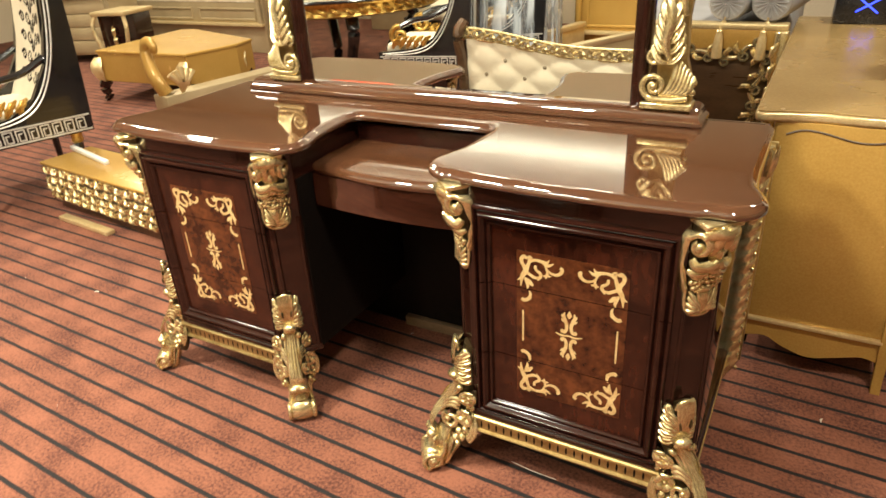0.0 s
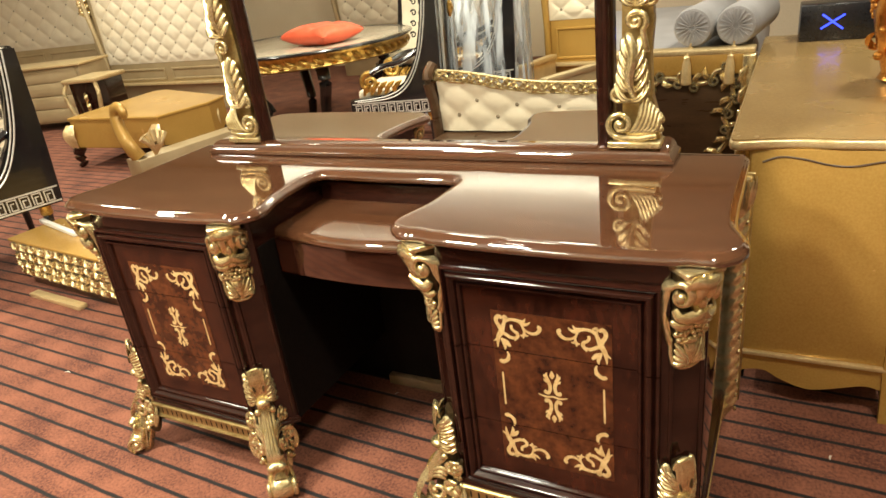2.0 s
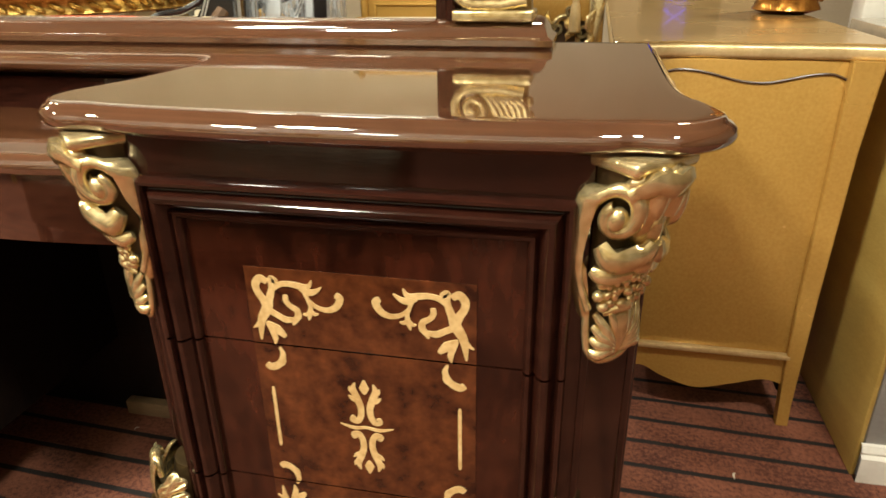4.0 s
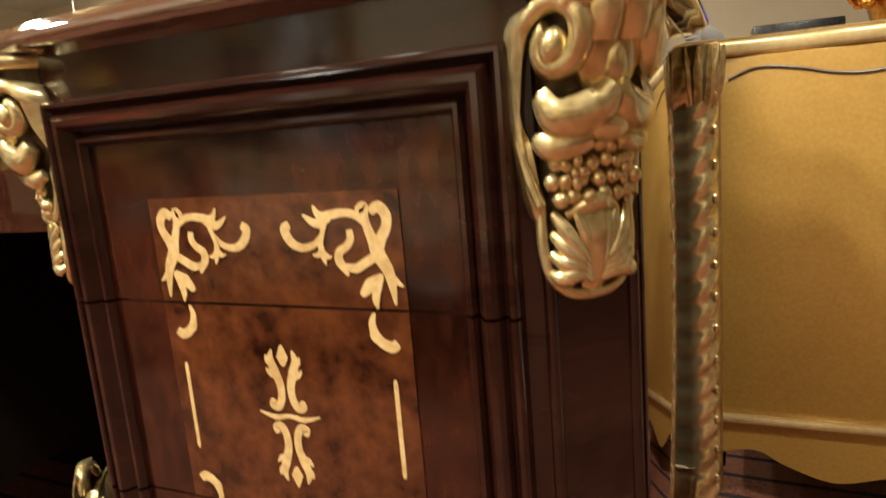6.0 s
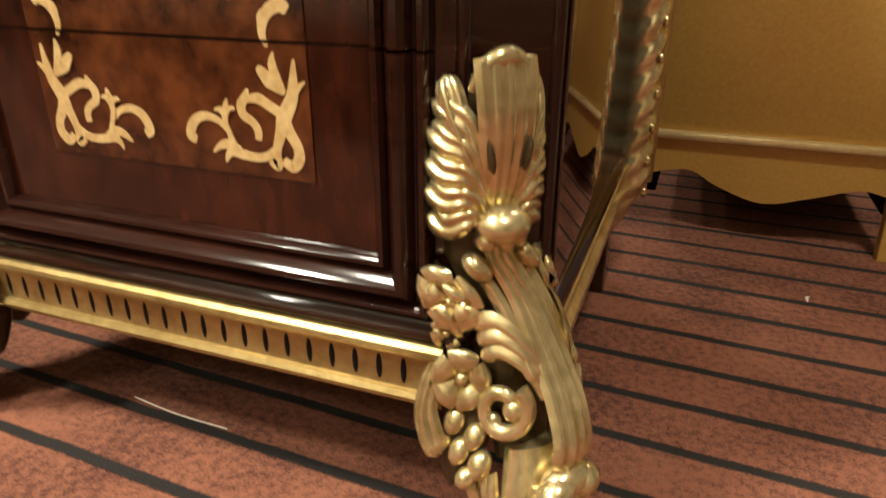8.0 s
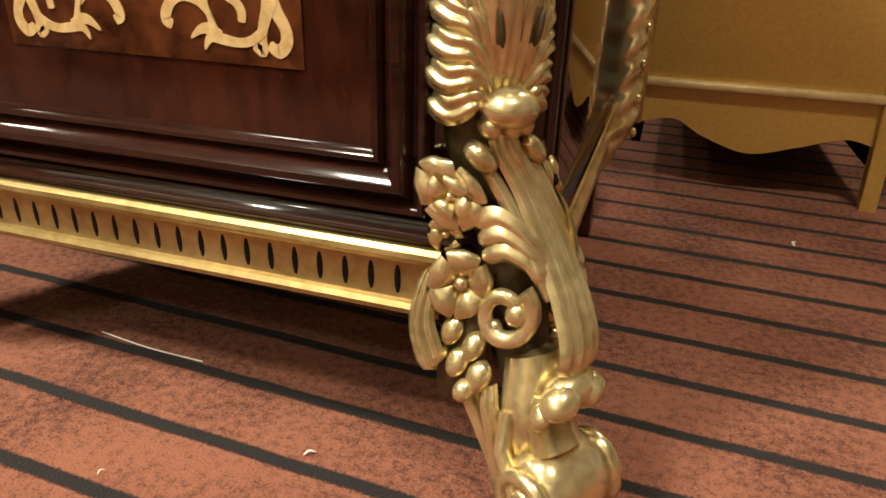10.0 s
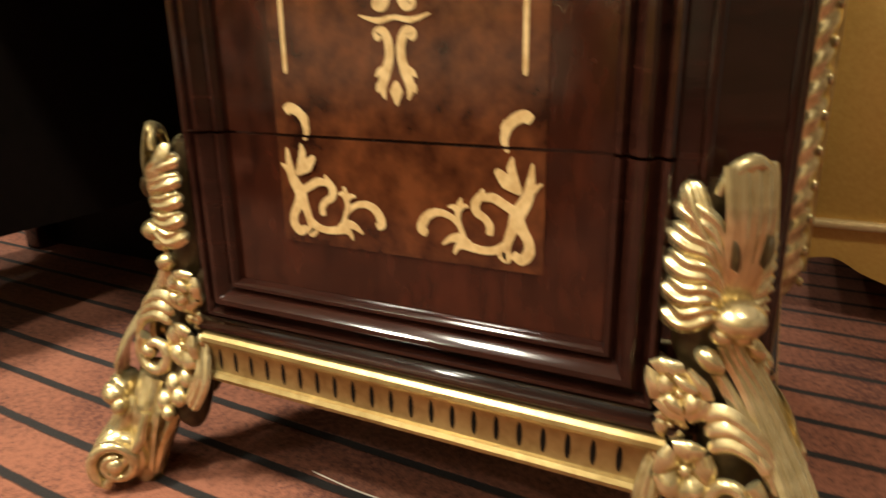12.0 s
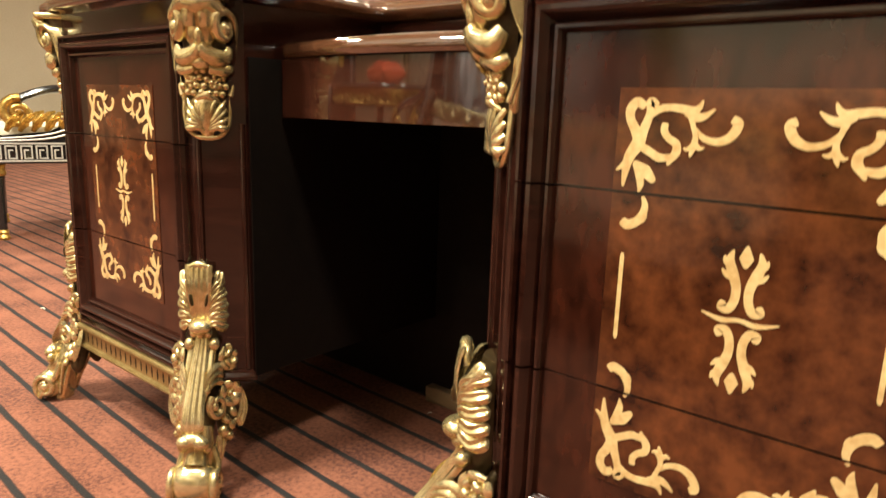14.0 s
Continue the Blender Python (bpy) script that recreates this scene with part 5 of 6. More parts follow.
# ---------------------------------------------------------------- Greek-key chairs
def greek_chair(label, m):
    """Low tub chair: black lacquer with silver lines, cream seat, gilt arm scrolls. Front towards -y, seat 0.55 wide."""
    th = thing("armchair", m, label, "armchair", "black and gold armchairs")
    for sg in (-1, 1):
        bm = bmesh.new()
        x = sg * 0.27
        o = [(-0.30, 0.34), (0.33, 0.34), (0.335, 0.42), (0.345, 0.60), (0.355, 0.85), (0.36, 1.12), (0.275, 1.13), (0.24, 0.90), (0.185, 0.70), (0.09, 0.55), (-0.04, 0.48), (-0.30, 0.455)]
        prism(bm, o, x - 0.022, x + 0.022, "x")
        side = part("side", bm, BLACK_LACQ, th, "curved black lacquer side", 25)
        xo = x + sg * 0.0235
        for d in (0.0, 0.017):
            bm = bmesh.new()
            P = spline([(xo, 0.285 + d, 1.12), (xo, 0.252 + d, 0.90), (xo, 0.197 + d, 0.70), (xo, 0.100 + d, 0.540 - d * 0.6), (xo, -0.035 + d, 0.470 - d * 0.9), (xo, -0.27 + d, 0.447 - d * 0.5)], 6)
            sweep(bm, P, 0.0045, 6)
            part("line", bm, SILVER_LINE, side, "silver inlaid line")
        bm = bmesh.new()
        for z in (0.352, 0.428):
            box(bm, xo - 0.002, xo + 0.002, -0.29, 0.325, z - 0.004, z + 0.004)
        for k in range(10):
            y = -0.27 + k * 0.058
            for a, b, c, d in ((0, 0.046, 0.414, 0.420), (0.040, 0.046, 0.366, 0.420), (0.012, 0.046, 0.360, 0.366), (0.012, 0.018, 0.366, 0.402), (0.018, 0.032, 0.396, 0.402), (0.0, 0.006, 0.360, 0.414)):
                box(bm, xo - 0.0015, xo + 0.0015, y + a, y + b, c, d)
        part("key_band", bm, SILVER_LINE, side, "silver Greek-key band", 0)
        bm = bmesh.new()
        sweep(bm, spline([(x, 0.20, 0.74), (x, 0.08, 0.68), (x, -0.04, 0.66), (x, -0.14, 0.62)], 5), 0.018, 8)
        part("arm", bm, BLACK_LACQ, th)
        bm = bmesh.new()
        sweep(bm, [(x, y, z) for y, z, _ in spiral((-0.15, 0.56, 0), 0.065, 1.5, radians(80), 0.2, 22, 1)], lambda s: 0.020 - 0.008 * s, 8, 1.2, (1, 0, 0))
        for k in range(5):
            leaf(bm, [(x + sg * 0.01, -0.20 + 0.05 * k, 0.48), (x + sg * 0.02, -0.17 + 0.05 * k, 0.53), (x, -0.13 + 0.05 * k, 0.56)], 0.022, (sg, 0, 0.3), 3, 0.3, 0.5)
        part("arm_scroll", bm, BRIGHT_GOLD, th, "bright gilt carved arm scroll", 60)
        for y in (-0.245, 0.245):
            bm = bmesh.new()
            mm = Matrix.Translation((sg * 0.25, y, 0))
            lathe(bm, [(0.016, 0.045), (0.020, 0.20), (0.026, 0.30), (0.026, 0.34)], 12, mm)
            leg = part("leg", bm, BLACK_LACQ, th)
            bm = bmesh.new()
            lathe(bm, [(0.020, 0.0), (0.024, 0.010), (0.018, 0.024), (0.022, 0.034), (0.017, 0.046)], 12, mm)
            part("ferrule", bm, BRIGHT_GOLD, leg, "gilt ferrule")
            bm = bmesh.new()
            lathe(bm, [(0.026, 0.285), (0.032, 0.295), (0.028, 0.315), (0.032, 0.335), (0.026, 0.339)], 12, mm)
            part("collar", bm, BRIGHT_GOLD, leg, "gilt collar")
    bm = bmesh.new()
    box(bm, -0.247, 0.247, -0.27, 0.27, 0.35, 0.42, 0.01)
    part("seat_frame", bm, BLACK_LACQ, th)
    bm = bmesh.new()
    box(bm, -0.243, 0.243, -0.265, 0.22, 0.421, 0.51, 0.035)
    part("seat", bm, CREAM, th, "cream padded seat")
    bm = bmesh.new()
    rows = [[(x, y + 0.03 * (1 - (x / 0.245) ** 2), z) for x in (-0.245, -0.15, 0, 0.15, 0.245)] for y, z in ((0.10, 0.50), (0.16, 0.62), (0.215, 0.80), (0.25, 1.0), (0.27, 1.11), (0.33, 1.12), (0.33, 0.95), (0.30, 0.70), (0.27, 0.50))]
    loft(bm, rows, closed=False, cap=False)
    back = part("backrest", bm, CREAM, th, "cream padded back")
    line = ((0.50, 0.10), (0.62, 0.16), (0.80, 0.215), (1.0, 0.25), (1.11, 0.27))

    def on_back(x, z):
        for (z0, y0), (z1, y1) in zip(line, line[1:]):
            if z <= z1:
                break
        return (x, y0 + (y1 - y0) * (z - z0) / (z1 - z0) + 0.03 * (1 - (x / 0.245) ** 2) - 0.003, z)
    bm = bmesh.new()
    for q in range(5):
        z = 0.62 + 0.095 * q
        for sg in (-1, 1):
            for c, r, st in ((0.055, 0.036, 200), (0.135, 0.030, 20)):
                sweep(bm, [on_back(sg * u, v) for u, v, _ in spiral((c, z, 0), r, 1.15, radians(st), 0.25, 16, 1)], lambda s: 0.0085 - 0.004 * s, 6, 0.35, (0, 1, 0))
            sweep(bm, [on_back(sg * u, v) for u, v in ((0.006, z + 0.02), (0.020, z + 0.045), (0.012, z + 0.075))], lambda s: 0.010 - 0.008 * abs(2 * s - 1), 6, 0.35, (0, 1, 0))
    part("damask", bm, BLACK_LACQ, back, "black damask scroll pattern", 60)
    bm = bmesh.new()
    rows = [[(x, y + 0.03 * (1 - (x / 0.248) ** 2) + off, z) for off in (0.0,) for x in (-0.248, -0.12, 0, 0.12, 0.248)] for y, z in ((0.330, 0.34), (0.335, 0.46), (0.345, 0.70), (0.356, 0.95), (0.361, 1.125))]
    loft(bm, rows, closed=False, cap=False)
    shell = part("outer_back", bm, BLACK_LACQ, th, "black lacquer outer back", 60)
    for x in (-0.215, -0.195, 0.195, 0.215):
        bm = bmesh.new()
        sweep(bm, [(x, y + 0.03 * (1 - (x / 0.248) ** 2) + 0.002, z) for y, z in ((0.336, 0.47), (0.345, 0.70), (0.356, 0.95), (0.361, 1.11))], 0.0045, 6)
        part("line", bm, SILVER_LINE, shell, "silver inlaid line")
    bm = bmesh.new()
    for q in range(8):
        x = -0.23 + q * 0.058
        for a, c, d, e in ((0, 0.046, 0.414, 0.420), (0.040, 0.046, 0.366, 0.420), (0.012, 0.046, 0.360, 0.366), (0.012, 0.018, 0.366, 0.402), (0.018, 0.032, 0.396, 0.402), (0.0, 0.006, 0.360, 0.414)):
            yb = 0.334 + 0.03 * (1 - ((x + 0.023) / 0.248) ** 2)
            box(bm, x + a, x + c, yb, yb + 0.006, d, e)
    part("key_band", bm, SILVER_LINE, shell, "silver Greek-key band", 0)
    bm = bmesh.new()
    ball(bm, (0, 0.386, 0.96), (0.050, 0.012, 0.060), None, 16, 10)
    flower(bm, (0, 0.394, 0.96), 0.036, None, 8, (0, 1, 0))
    part("medallion", bm, BRIGHT_GOLD, shell, "gilt oval medallion", 60)
    bm = bmesh.new()
    for k in range(11):
        a = k / 10
        leaf(bm, [(-0.25 + 0.5 * a, 0.26, 1.09), (-0.25 + 0.5 * a, 0.25, 1.14 + 0.06 * math.sin(math.pi * a)), (-0.23 + 0.46 * a, 0.27, 1.19 + 0.08 * math.sin(math.pi * a))], 0.034, (0, -1, 0), 3, 0.3, 0.5)
    part("crest", bm, BRIGHT_GOLD, th, "gilt carved crest", 60)
    return th


chair = greek_chair("black lacquer armchair with silver Greek-key band and cream seat", pose(-2.89, 0.79, 0, 0, 0, -18))
copy_thing(chair, pose(-1.56, -2.12, 0, 0, 0, -104))
copy_thing(chair, pose(-3.65, -2.3, 0, 0, 0, -70))
copy_thing(chair, pose(-2.2, -3.55, 0, 0, 0, 180))


# ---------------------------------------------------------------- furniture along the left
def carved_slab():
    th = thing("carved_bed_end", pose(-2.56, 0.715, 0, 0, 0, -6), "low gilded bed end with dense carved front lying on the carpet", "bed end")
    bm = bmesh.new()
    box(bm, 0.03, 1.50, 0.02, 0.24, 0.0, 0.055, 0.004)
    part("plinth", bm, DARK_WOOD, th, "brown wooden plinth")
    bm = bmesh.new()
    box(bm, 0.0, 1.52, 0.0, 0.26, 0.055, 0.238, 0.006)
    part("body", bm, GOLD_PAINT, th)
    bm = bmesh.new()
    box(bm, -0.008, 1.53, -0.012, 0.27, 0.2385, 0.252, 0.004)
    part("top", bm, GOLD_PAINT, th, "smooth gold top board")
    bm = bmesh.new()
    rnd = random.Random(3)
    for row, z in ((0, 0.213), (1, 0.166), (2, 0.120), (3, 0.080)):
        for k in range(37):
            x = 0.02 + k * 0.0405 + 0.018 * (row % 2)
            h = 1 if (k + row) % 2 else -1
            z1 = z + rnd.uniform(-0.005, 0.005)
            sweep(bm, [(u, -0.010, v) for u, v, _ in spiral((x, z1, 0), 0.021, 1.2, rnd.uniform(0, 6), 0.25, 11, h)], 0.0058, 6, 1.3, (0, 1, 0))
            leaf(bm, [(x, -0.004, z1 - 0.020 * h), (x + 0.014, -0.017, z1), (x + 0.032, -0.004, z1 + 0.022 * h)], 0.010, (0, -1, 0), 3, 0.3, 0.6)
            ball(bm, (x + 0.020, -0.010, z1 + rnd.uniform(-0.014, 0.014)), rnd.uniform(0.006, 0.009), None, 7, 5)
    part("carving", bm, GOLD, th, "dense pale gilt scrollwork", 60)
    bm = bmesh.new()
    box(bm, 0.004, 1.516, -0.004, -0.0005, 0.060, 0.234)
    part("carving_ground", bm, GOLD_GROUND, th, "dark gold ground of the carving", 0)
    bm = bmesh.new()
    box(bm, 0, 0.42, 0, 0.045, 0.0, 0.022, 0.004)
    solid("floor_batten", bm, PALE_GOLD, "short pale gold batten lying on the carpet", "batten", pose(-2.37, 0.60, 0, 0, 0, -5))
    bm = bmesh.new()
    box(bm, -0.22, 0.22, -0.012, 0.012, 0.0, 0.02, 0.003)
    solid("white_stick", bm, WHITE_PAINT, "white wooden stick resting on the bed end", "stick", pose(-2.38, 0.86, 0.2525, 0, 0, -14))


carved_slab()


def tufted(bm, x0, x1, z0, z1, y, nx, nz, depth=0.024):
    """A buttoned surface facing -y: pillows between sunken buttons in a diamond pattern."""
    sx, sz = nx * 8, nz * 8
    grid = []
    for i in range(sx + 1):
        col = []
        for j in range(sz + 1):
            a, b = i / 8, j / 8
            h = abs(math.sin(math.pi * (a + b) / 2)) ** 0.5 * abs(math.sin(math.pi * (a - b) / 2)) ** 0.5
            e = min(1, 6 * min(i / sx, 1 - i / sx) * nx / 4, 6 * min(j / sz, 1 - j / sz) * nz / 4)
            col.append(bm.verts.new((x0 + (x1 - x0) * i / sx, y - depth * (0.25 + 0.75 * h) * max(e, 0.0), z0 + (z1 - z0) * j / sz)))
        grid.append(col)
    for i in range(sx):
        for j in range(sz):
            bm.faces.new((grid[i][j], grid[i + 1][j], grid[i + 1][j + 1], grid[i][j + 1]))


def buttons(parent, x0, x1, z0, z1, y, nx, nz, mat):
    for i in range(1, nx * 1):
        for j in range(1, nz * 1):
            if (i + j) % 2 == 0:
                bm = bmesh.new()
                ball(bm, (x0 + (x1 - x0) * i / nx, y - 0.009, z0 + (z1 - z0) * j / nz), (0.012, 0.006, 0.012), None, 8, 5)
                part("button", bm, mat, parent)


def tufted_bed(m, label, frame_mat, w=1.9, low=0.53, h=1.55, nx=16, nz=10, curl=True):
    th = thing("bed", m, label, "bed", "beds")
    bm = bmesh.new()
    box(bm, -w / 2 - 0.06, w / 2 + 0.06, 0.0, 0.07, 0.0, h + 0.06, 0.012)
    part("headboard", bm, frame_mat, th)
    bm = bmesh.new()
    tufted(bm, -w / 2, w / 2, low, h, -0.004, nx, nz)
    pad = part("padding", bm, CREAM, th, "cream buttoned leather padding", 80)
    buttons(pad, -w / 2, w / 2, low, h, -0.004, nx, nz, BUTTON)
    for x0, x1 in ((-w / 2 + 0.05, -0.05), (0.05, w / 2 - 0.05)):
        bm = bmesh.new()
        o = [(x0, 0.34), (x1, 0.34), (x1, low - 0.06), (x0, low - 0.06)]
        prof = [(0.0, 0.0), (0.004, 0.012), (0.016, 0.012), (0.022, 0.002)]
        loft(bm, [[(a + (d if i in (0, 3) else -d), -hh - 0.002, b + (d if i < 2 else -d)) for i, (a, b) in enumerate(o)] for d, hh in prof], True, False)
        part("panel_moulding", bm, frame_mat, th)
    for sg in (-1, 1):
        bm = bmesh.new()
        sweep(bm, spline([(sg * (w / 2 + 0.02), -0.02, 0.30), (sg * (w / 2 + 0.02), -0.03, low), (sg * (w / 2 + 0.05), -0.05, low + 0.45), (sg * (w / 2 + 0.12), -0.05, h - 0.15), (sg * (w / 2 + 0.06), -0.04, h + 0.08)], 6), 0.028, 10)
        part("side_post", bm, frame_mat, th)
        if curl:
            bm = bmesh.new()
            for k in range(6):
                z = h - 0.45 + 0.08 * k
                x = sg * (w / 2 + 0.07)
                leaf(bm, [(x, -0.07, z), (x + sg * 0.03, -0.10, z + 0.05), (x, -0.08, z + 0.11)], 0.035, (0, -1, 0), 3, 0.35, 0.5)
            part("carving", bm, GOLD, th, "gilt leaf carving", 60)
    bm = bmesh.new()
    box(bm, -w / 2 - 0.06, w / 2 + 0.06, -0.06, -0.002, 0.285, 0.315, 0.006)
    part("ledge", bm, PALE_GOLD, th)
    return th


tufted_bed(pose(-5.45, 4.5, 0, 0, 0, 0), "champagne bed frame with tall cream buttoned headboard", CHAMPAGNE)
tufted_bed(pose(-8.1, 4.9, 0, 0, 0, 12), "bed with cream buttoned headboard and gilt carved border", CHAMPAGNE, 1.7, 0.74, 1.5, 12, 6)
tufted_bed(pose(-0.35, -3.72, 0, 0, 0, 180), "gold panelled bed with cream buttoned headboard", GOLD_PAINT, 1.3, 0.66, 1.5, 12, 10)
tufted_bed(pose(-3.2, -5.2, 0, 0, 0, 180), "champagne bed frame with cream buttoned headboard", CHAMPAGNE, 1.9, 0.6, 1.55, 16, 10)


def drawer_chest():
    th = thing("drawer_chest", pose(-6.35, 3.55, 0, 0, 0, 20), "champagne chest of four drawers with carved feet", "chest of drawers")
    bm = bmesh.new()
    box(bm, -0.5, 0.5, 0.0, 0.5, 0.08, 0.66, 0.008)
    part("body", bm, CHAMPAGNE, th)
    bm = bmesh.new()
    box(bm, -0.54, 0.54, -0.04, 0.52, 0.661, 0.69, 0.008)
    part("top", bm, PALE_GOLD, th)
    for k in range(4):
        bm = bmesh.new()
        box(bm, -0.46, 0.46, -0.016, -0.001, 0.10 + 0.138 * k, 0.23 + 0.138 * k, 0.006)
        part("drawer", bm, CHAMPAGNE, th)
    for x in (-0.45, 0.45):
        bm = bmesh.new()
        sweep(bm, spline([(x, 0.02, 0.10), (x * 1.06, -0.03, 0.06), (x * 1.1, -0.05, 0.012)], 5), lambda s: 0.04 - 0.022 * s, 8)
        part("foot", bm, CHAMPAGNE, th)
    th = thing("nightstand", pose(-5.22, 3.22, 0, 0, 0, 15), "narrow nightstand with dark mirrored front and pale gold curved frame", "nightstand")
    bm = bmesh.new()
    box(bm, -0.15, 0.15, 0.02, 0.42, 0.06, 0.56, 0.006)
    part("body", bm, MAHOGANY, th)
    bm = bmesh.new()
    box(bm, -0.19, 0.19, -0.03, 0.44, 0.561, 0.60, 0.010)
    part("top", bm, PALE_GOLD, th)
    for sg in (-1, 1):
        bm = bmesh.new()
        sweep(bm, spline([(sg * 0.16, 0.0, 0.56), (sg * 0.19, -0.03, 0.45), (sg * 0.15, -0.02, 0.25), (sg * 0.13, 0.0, 0.10), (sg * 0.19, -0.04, 0.016)], 6), 0.020, 8)
        part("leg", bm, PALE_GOLD, th)
    bm = bmesh.new()
    for k in range(4):
        leaf(bm, [(0.0, 0.012, 0.46 - 0.09 * k), (0.02, -0.010, 0.42 - 0.09 * k), (0.0, 0.010, 0.37 - 0.09 * k)], 0.03, (0, -1, 0), 3, 0.35, 0.5)
    part("carving", bm, GOLD, th, "gilt leaf drop", 60)


drawer_chest()


def gold_bench():
    th = thing("gold_bench", pose(-3.90, 2.55, 0, 0, 0, 4), "plain gold-painted low box bench on carved gilt feet", "bench")
    bm = bmesh.new()
    o = [(-0.52, -0.08), (0.48, -0.10), (0.60, 0.36), (0.56, 0.60), (-0.45, 1.0), (-0.58, 0.95)]
    loft(bm, [[(x, y, z) for x, y in inset(o, d)] for d, z in ((0.02, 0.165), (0.012, 0.17), (0.012, 0.395), (0.0, 0.40), (0.0, 0.412), (0.01, 0.418))])
    part("body", bm, GOLD_PAINT, th, "", 20)
    for x, y in ((-0.50, -0.06), (0.46, -0.08), (0.52, 0.52)):
        bm = bmesh.new()
        sweep(bm, spline([(x, y, 0.17), (x * 1.05, y - 0.02, 0.10), (x * 1.0, y, 0.05), (x * 1.06, y - 0.03, 0.012)], 5), lambda s: 0.05 - 0.030 * s, 8)
        part("leg", bm, MAHOGANY, th)
        bm = bmesh.new()
        for k in range(5):
            leaf(bm, [(x - 0.03 + 0.015 * k, y - 0.03, 0.36), (x - 0.05 + 0.025 * k, y - 0.07, 0.28), (x - 0.03 + 0.015 * k, y - 0.04, 0.17)], 0.022, (0, -1, 0), 3, 0.3, 0.5)
        part("carving", bm, PALE_GOLD, th, "pale gilt shell carving", 60)
    th = thing("sleigh_bed_side", pose(-3.12, 2.02, 0, 0, 0, 80), "gold sleigh-bed side with a scrolled end and pale rail", "bed side")
    bm = bmesh.new()
    box(bm, -0.05, 1.6, -0.05, 0.12, 0.0, 0.24, 0.008)
    part("rail", bm, CHAMPAGNE, th, "pale gold side rail")
    bm = bmesh.new()
    P = spline([(0.0, 0.02, 0.24), (-0.03, 0.06, 0.34), (-0.02, 0.13, 0.44), (-0.0, 0.17, 0.52), (0.0, 0.15, 0.575), (0.0, 0.09, 0.59), (0.0, 0.06, 0.56), (0.0, 0.075, 0.535)], 6)
    sweep(bm, P, lambda s: 0.062 - 0.030 * s, 10, 0.8, (1, 0, 0))
    part("scroll_end", bm, GOLD_PAINT, th, "smooth gold scroll")
    bm = bmesh.new()
    for k in range(-2, 3):
        sweep(bm, spline([(0.10, -0.02, 0.24), (0.10 + 0.02 * k, -0.06, 0.32), (0.10 + 0.045 * k, -0.05, 0.42 - 0.02 * abs(k))], 5), lambda s: 0.010 + 0.012 * s, 8)
    part("shell", bm, PALE_GOLD, th, "pale gilt shell")


gold_bench()


# ---------------------------------------------------------------- furniture behind the viewer, seen in the mirror
def chaise():
    th = thing("chaise", pose(-0.40, -1.66, 0, 0, 0, 180), "chaise with cream buttoned back and gilt carved dark frame", "chaise")
    def top(x):
        return 0.535 + 0.105 / (1 + math.exp(-(x - 0.28) * 7.0))
    bm = bmesh.new()
    rows = []
    n = 40
    for j in range(13):
        rows.append([])
        for i in range(n * 2 + 1):
            x = -0.62 + 1.24 * i / (n * 2)
            z = 0.30 + (top(x) - 0.03 - 0.30) * j / 12
            a, b = i / 8, j / 4
            h = abs(math.sin(math.pi * (a + b) / 2)) ** 0.5 * abs(math.sin(math.pi * (a - b) / 2)) ** 0.5
            rows[-1].append((x, -0.055 - 0.014 * h, z))
    loft(bm, rows, closed=False, cap=False)
    pad = part("padding", bm, CREAM, th, "cream buttoned back", 80)
    for i in range(1, 10):
        for j in (1, 2):
            if (i + j) % 2 == 0:
                x = -0.62 + 1.24 * i / 10
                bm = bmesh.new()
                ball(bm, (x, -0.058, 0.30 + (top(x) - 0.33) * j / 3), (0.012, 0.006, 0.012), None, 8, 5)
                part("button", bm, BUTTON, pad)
    bm = bmesh.new()
    o = [(-0.65, 0.12), (0.65, 0.12)] + [(0.65 - 1.3 * i / 20, top(0.65 - 1.3 * i / 20) - 0.02) for i in range(21)]
    prism(bm, o, -0.045, 0.02, "y")
    part("back", bm, DARK_WOOD, th, "dark wooden back")
    bm = bmesh.new()
    P = [(-0.66 + 1.32 * i / 24, top(-0.66 + 1.32 * i / 24)) for i in range(25)]
    sweep(bm, [(a, -0.055, b + 0.030) for a, b in P], 0.010, 8)
    sweep(bm, [(a, -0.055, b - 0.030) for a, b in P], 0.010, 8)
    for k in range(24):
        a = -0.63 + k * 0.0545
        z = top(a)
        hnd = 1 if k % 2 else -1
        sweep(bm, [(u, -0.065, v) for u, v, _ in spiral((a, z, 0), 0.024, 1.3, 1.5 * hnd, 0.25, 14, hnd)], 0.0075, 6, 1.2, (0, 1, 0))
        leaf(bm, [(a + 0.01, -0.055, z - 0.018 * hnd), (a + 0.03, -0.075, z), (a + 0.05, -0.055, z + 0.02 * hnd)], 0.011, (0, -1, 0), 3, 0.3, 0.5)
    part("crest_rail", bm, GOLD, th, "gilt carved crest rail", 60)
    for x in (-0.62, 0.64):
        bm = bmesh.new()
        sweep(bm, spline([(x, -0.05, 0.70), (x + 0.02, -0.10, 0.62), (x, -0.08, 0.40), (x, -0.08, 0.0)], 6), 0.032, 8)
        part("leg", bm, DARK_WOOD, th)
    bm = bmesh.new()
    box(bm, -0.60, 0.62, -0.58, -0.02, 0.12, 0.29, 0.02)
    part("seat_frame", bm, DARK_WOOD, th)
    for x in (-0.55, 0.57):
        bm = bmesh.new()
        box(bm, x - 0.03, x + 0.03, -0.57, -0.51, 0.0, 0.12, 0.006)
        part("leg", bm, DARK_WOOD, th)


chaise()


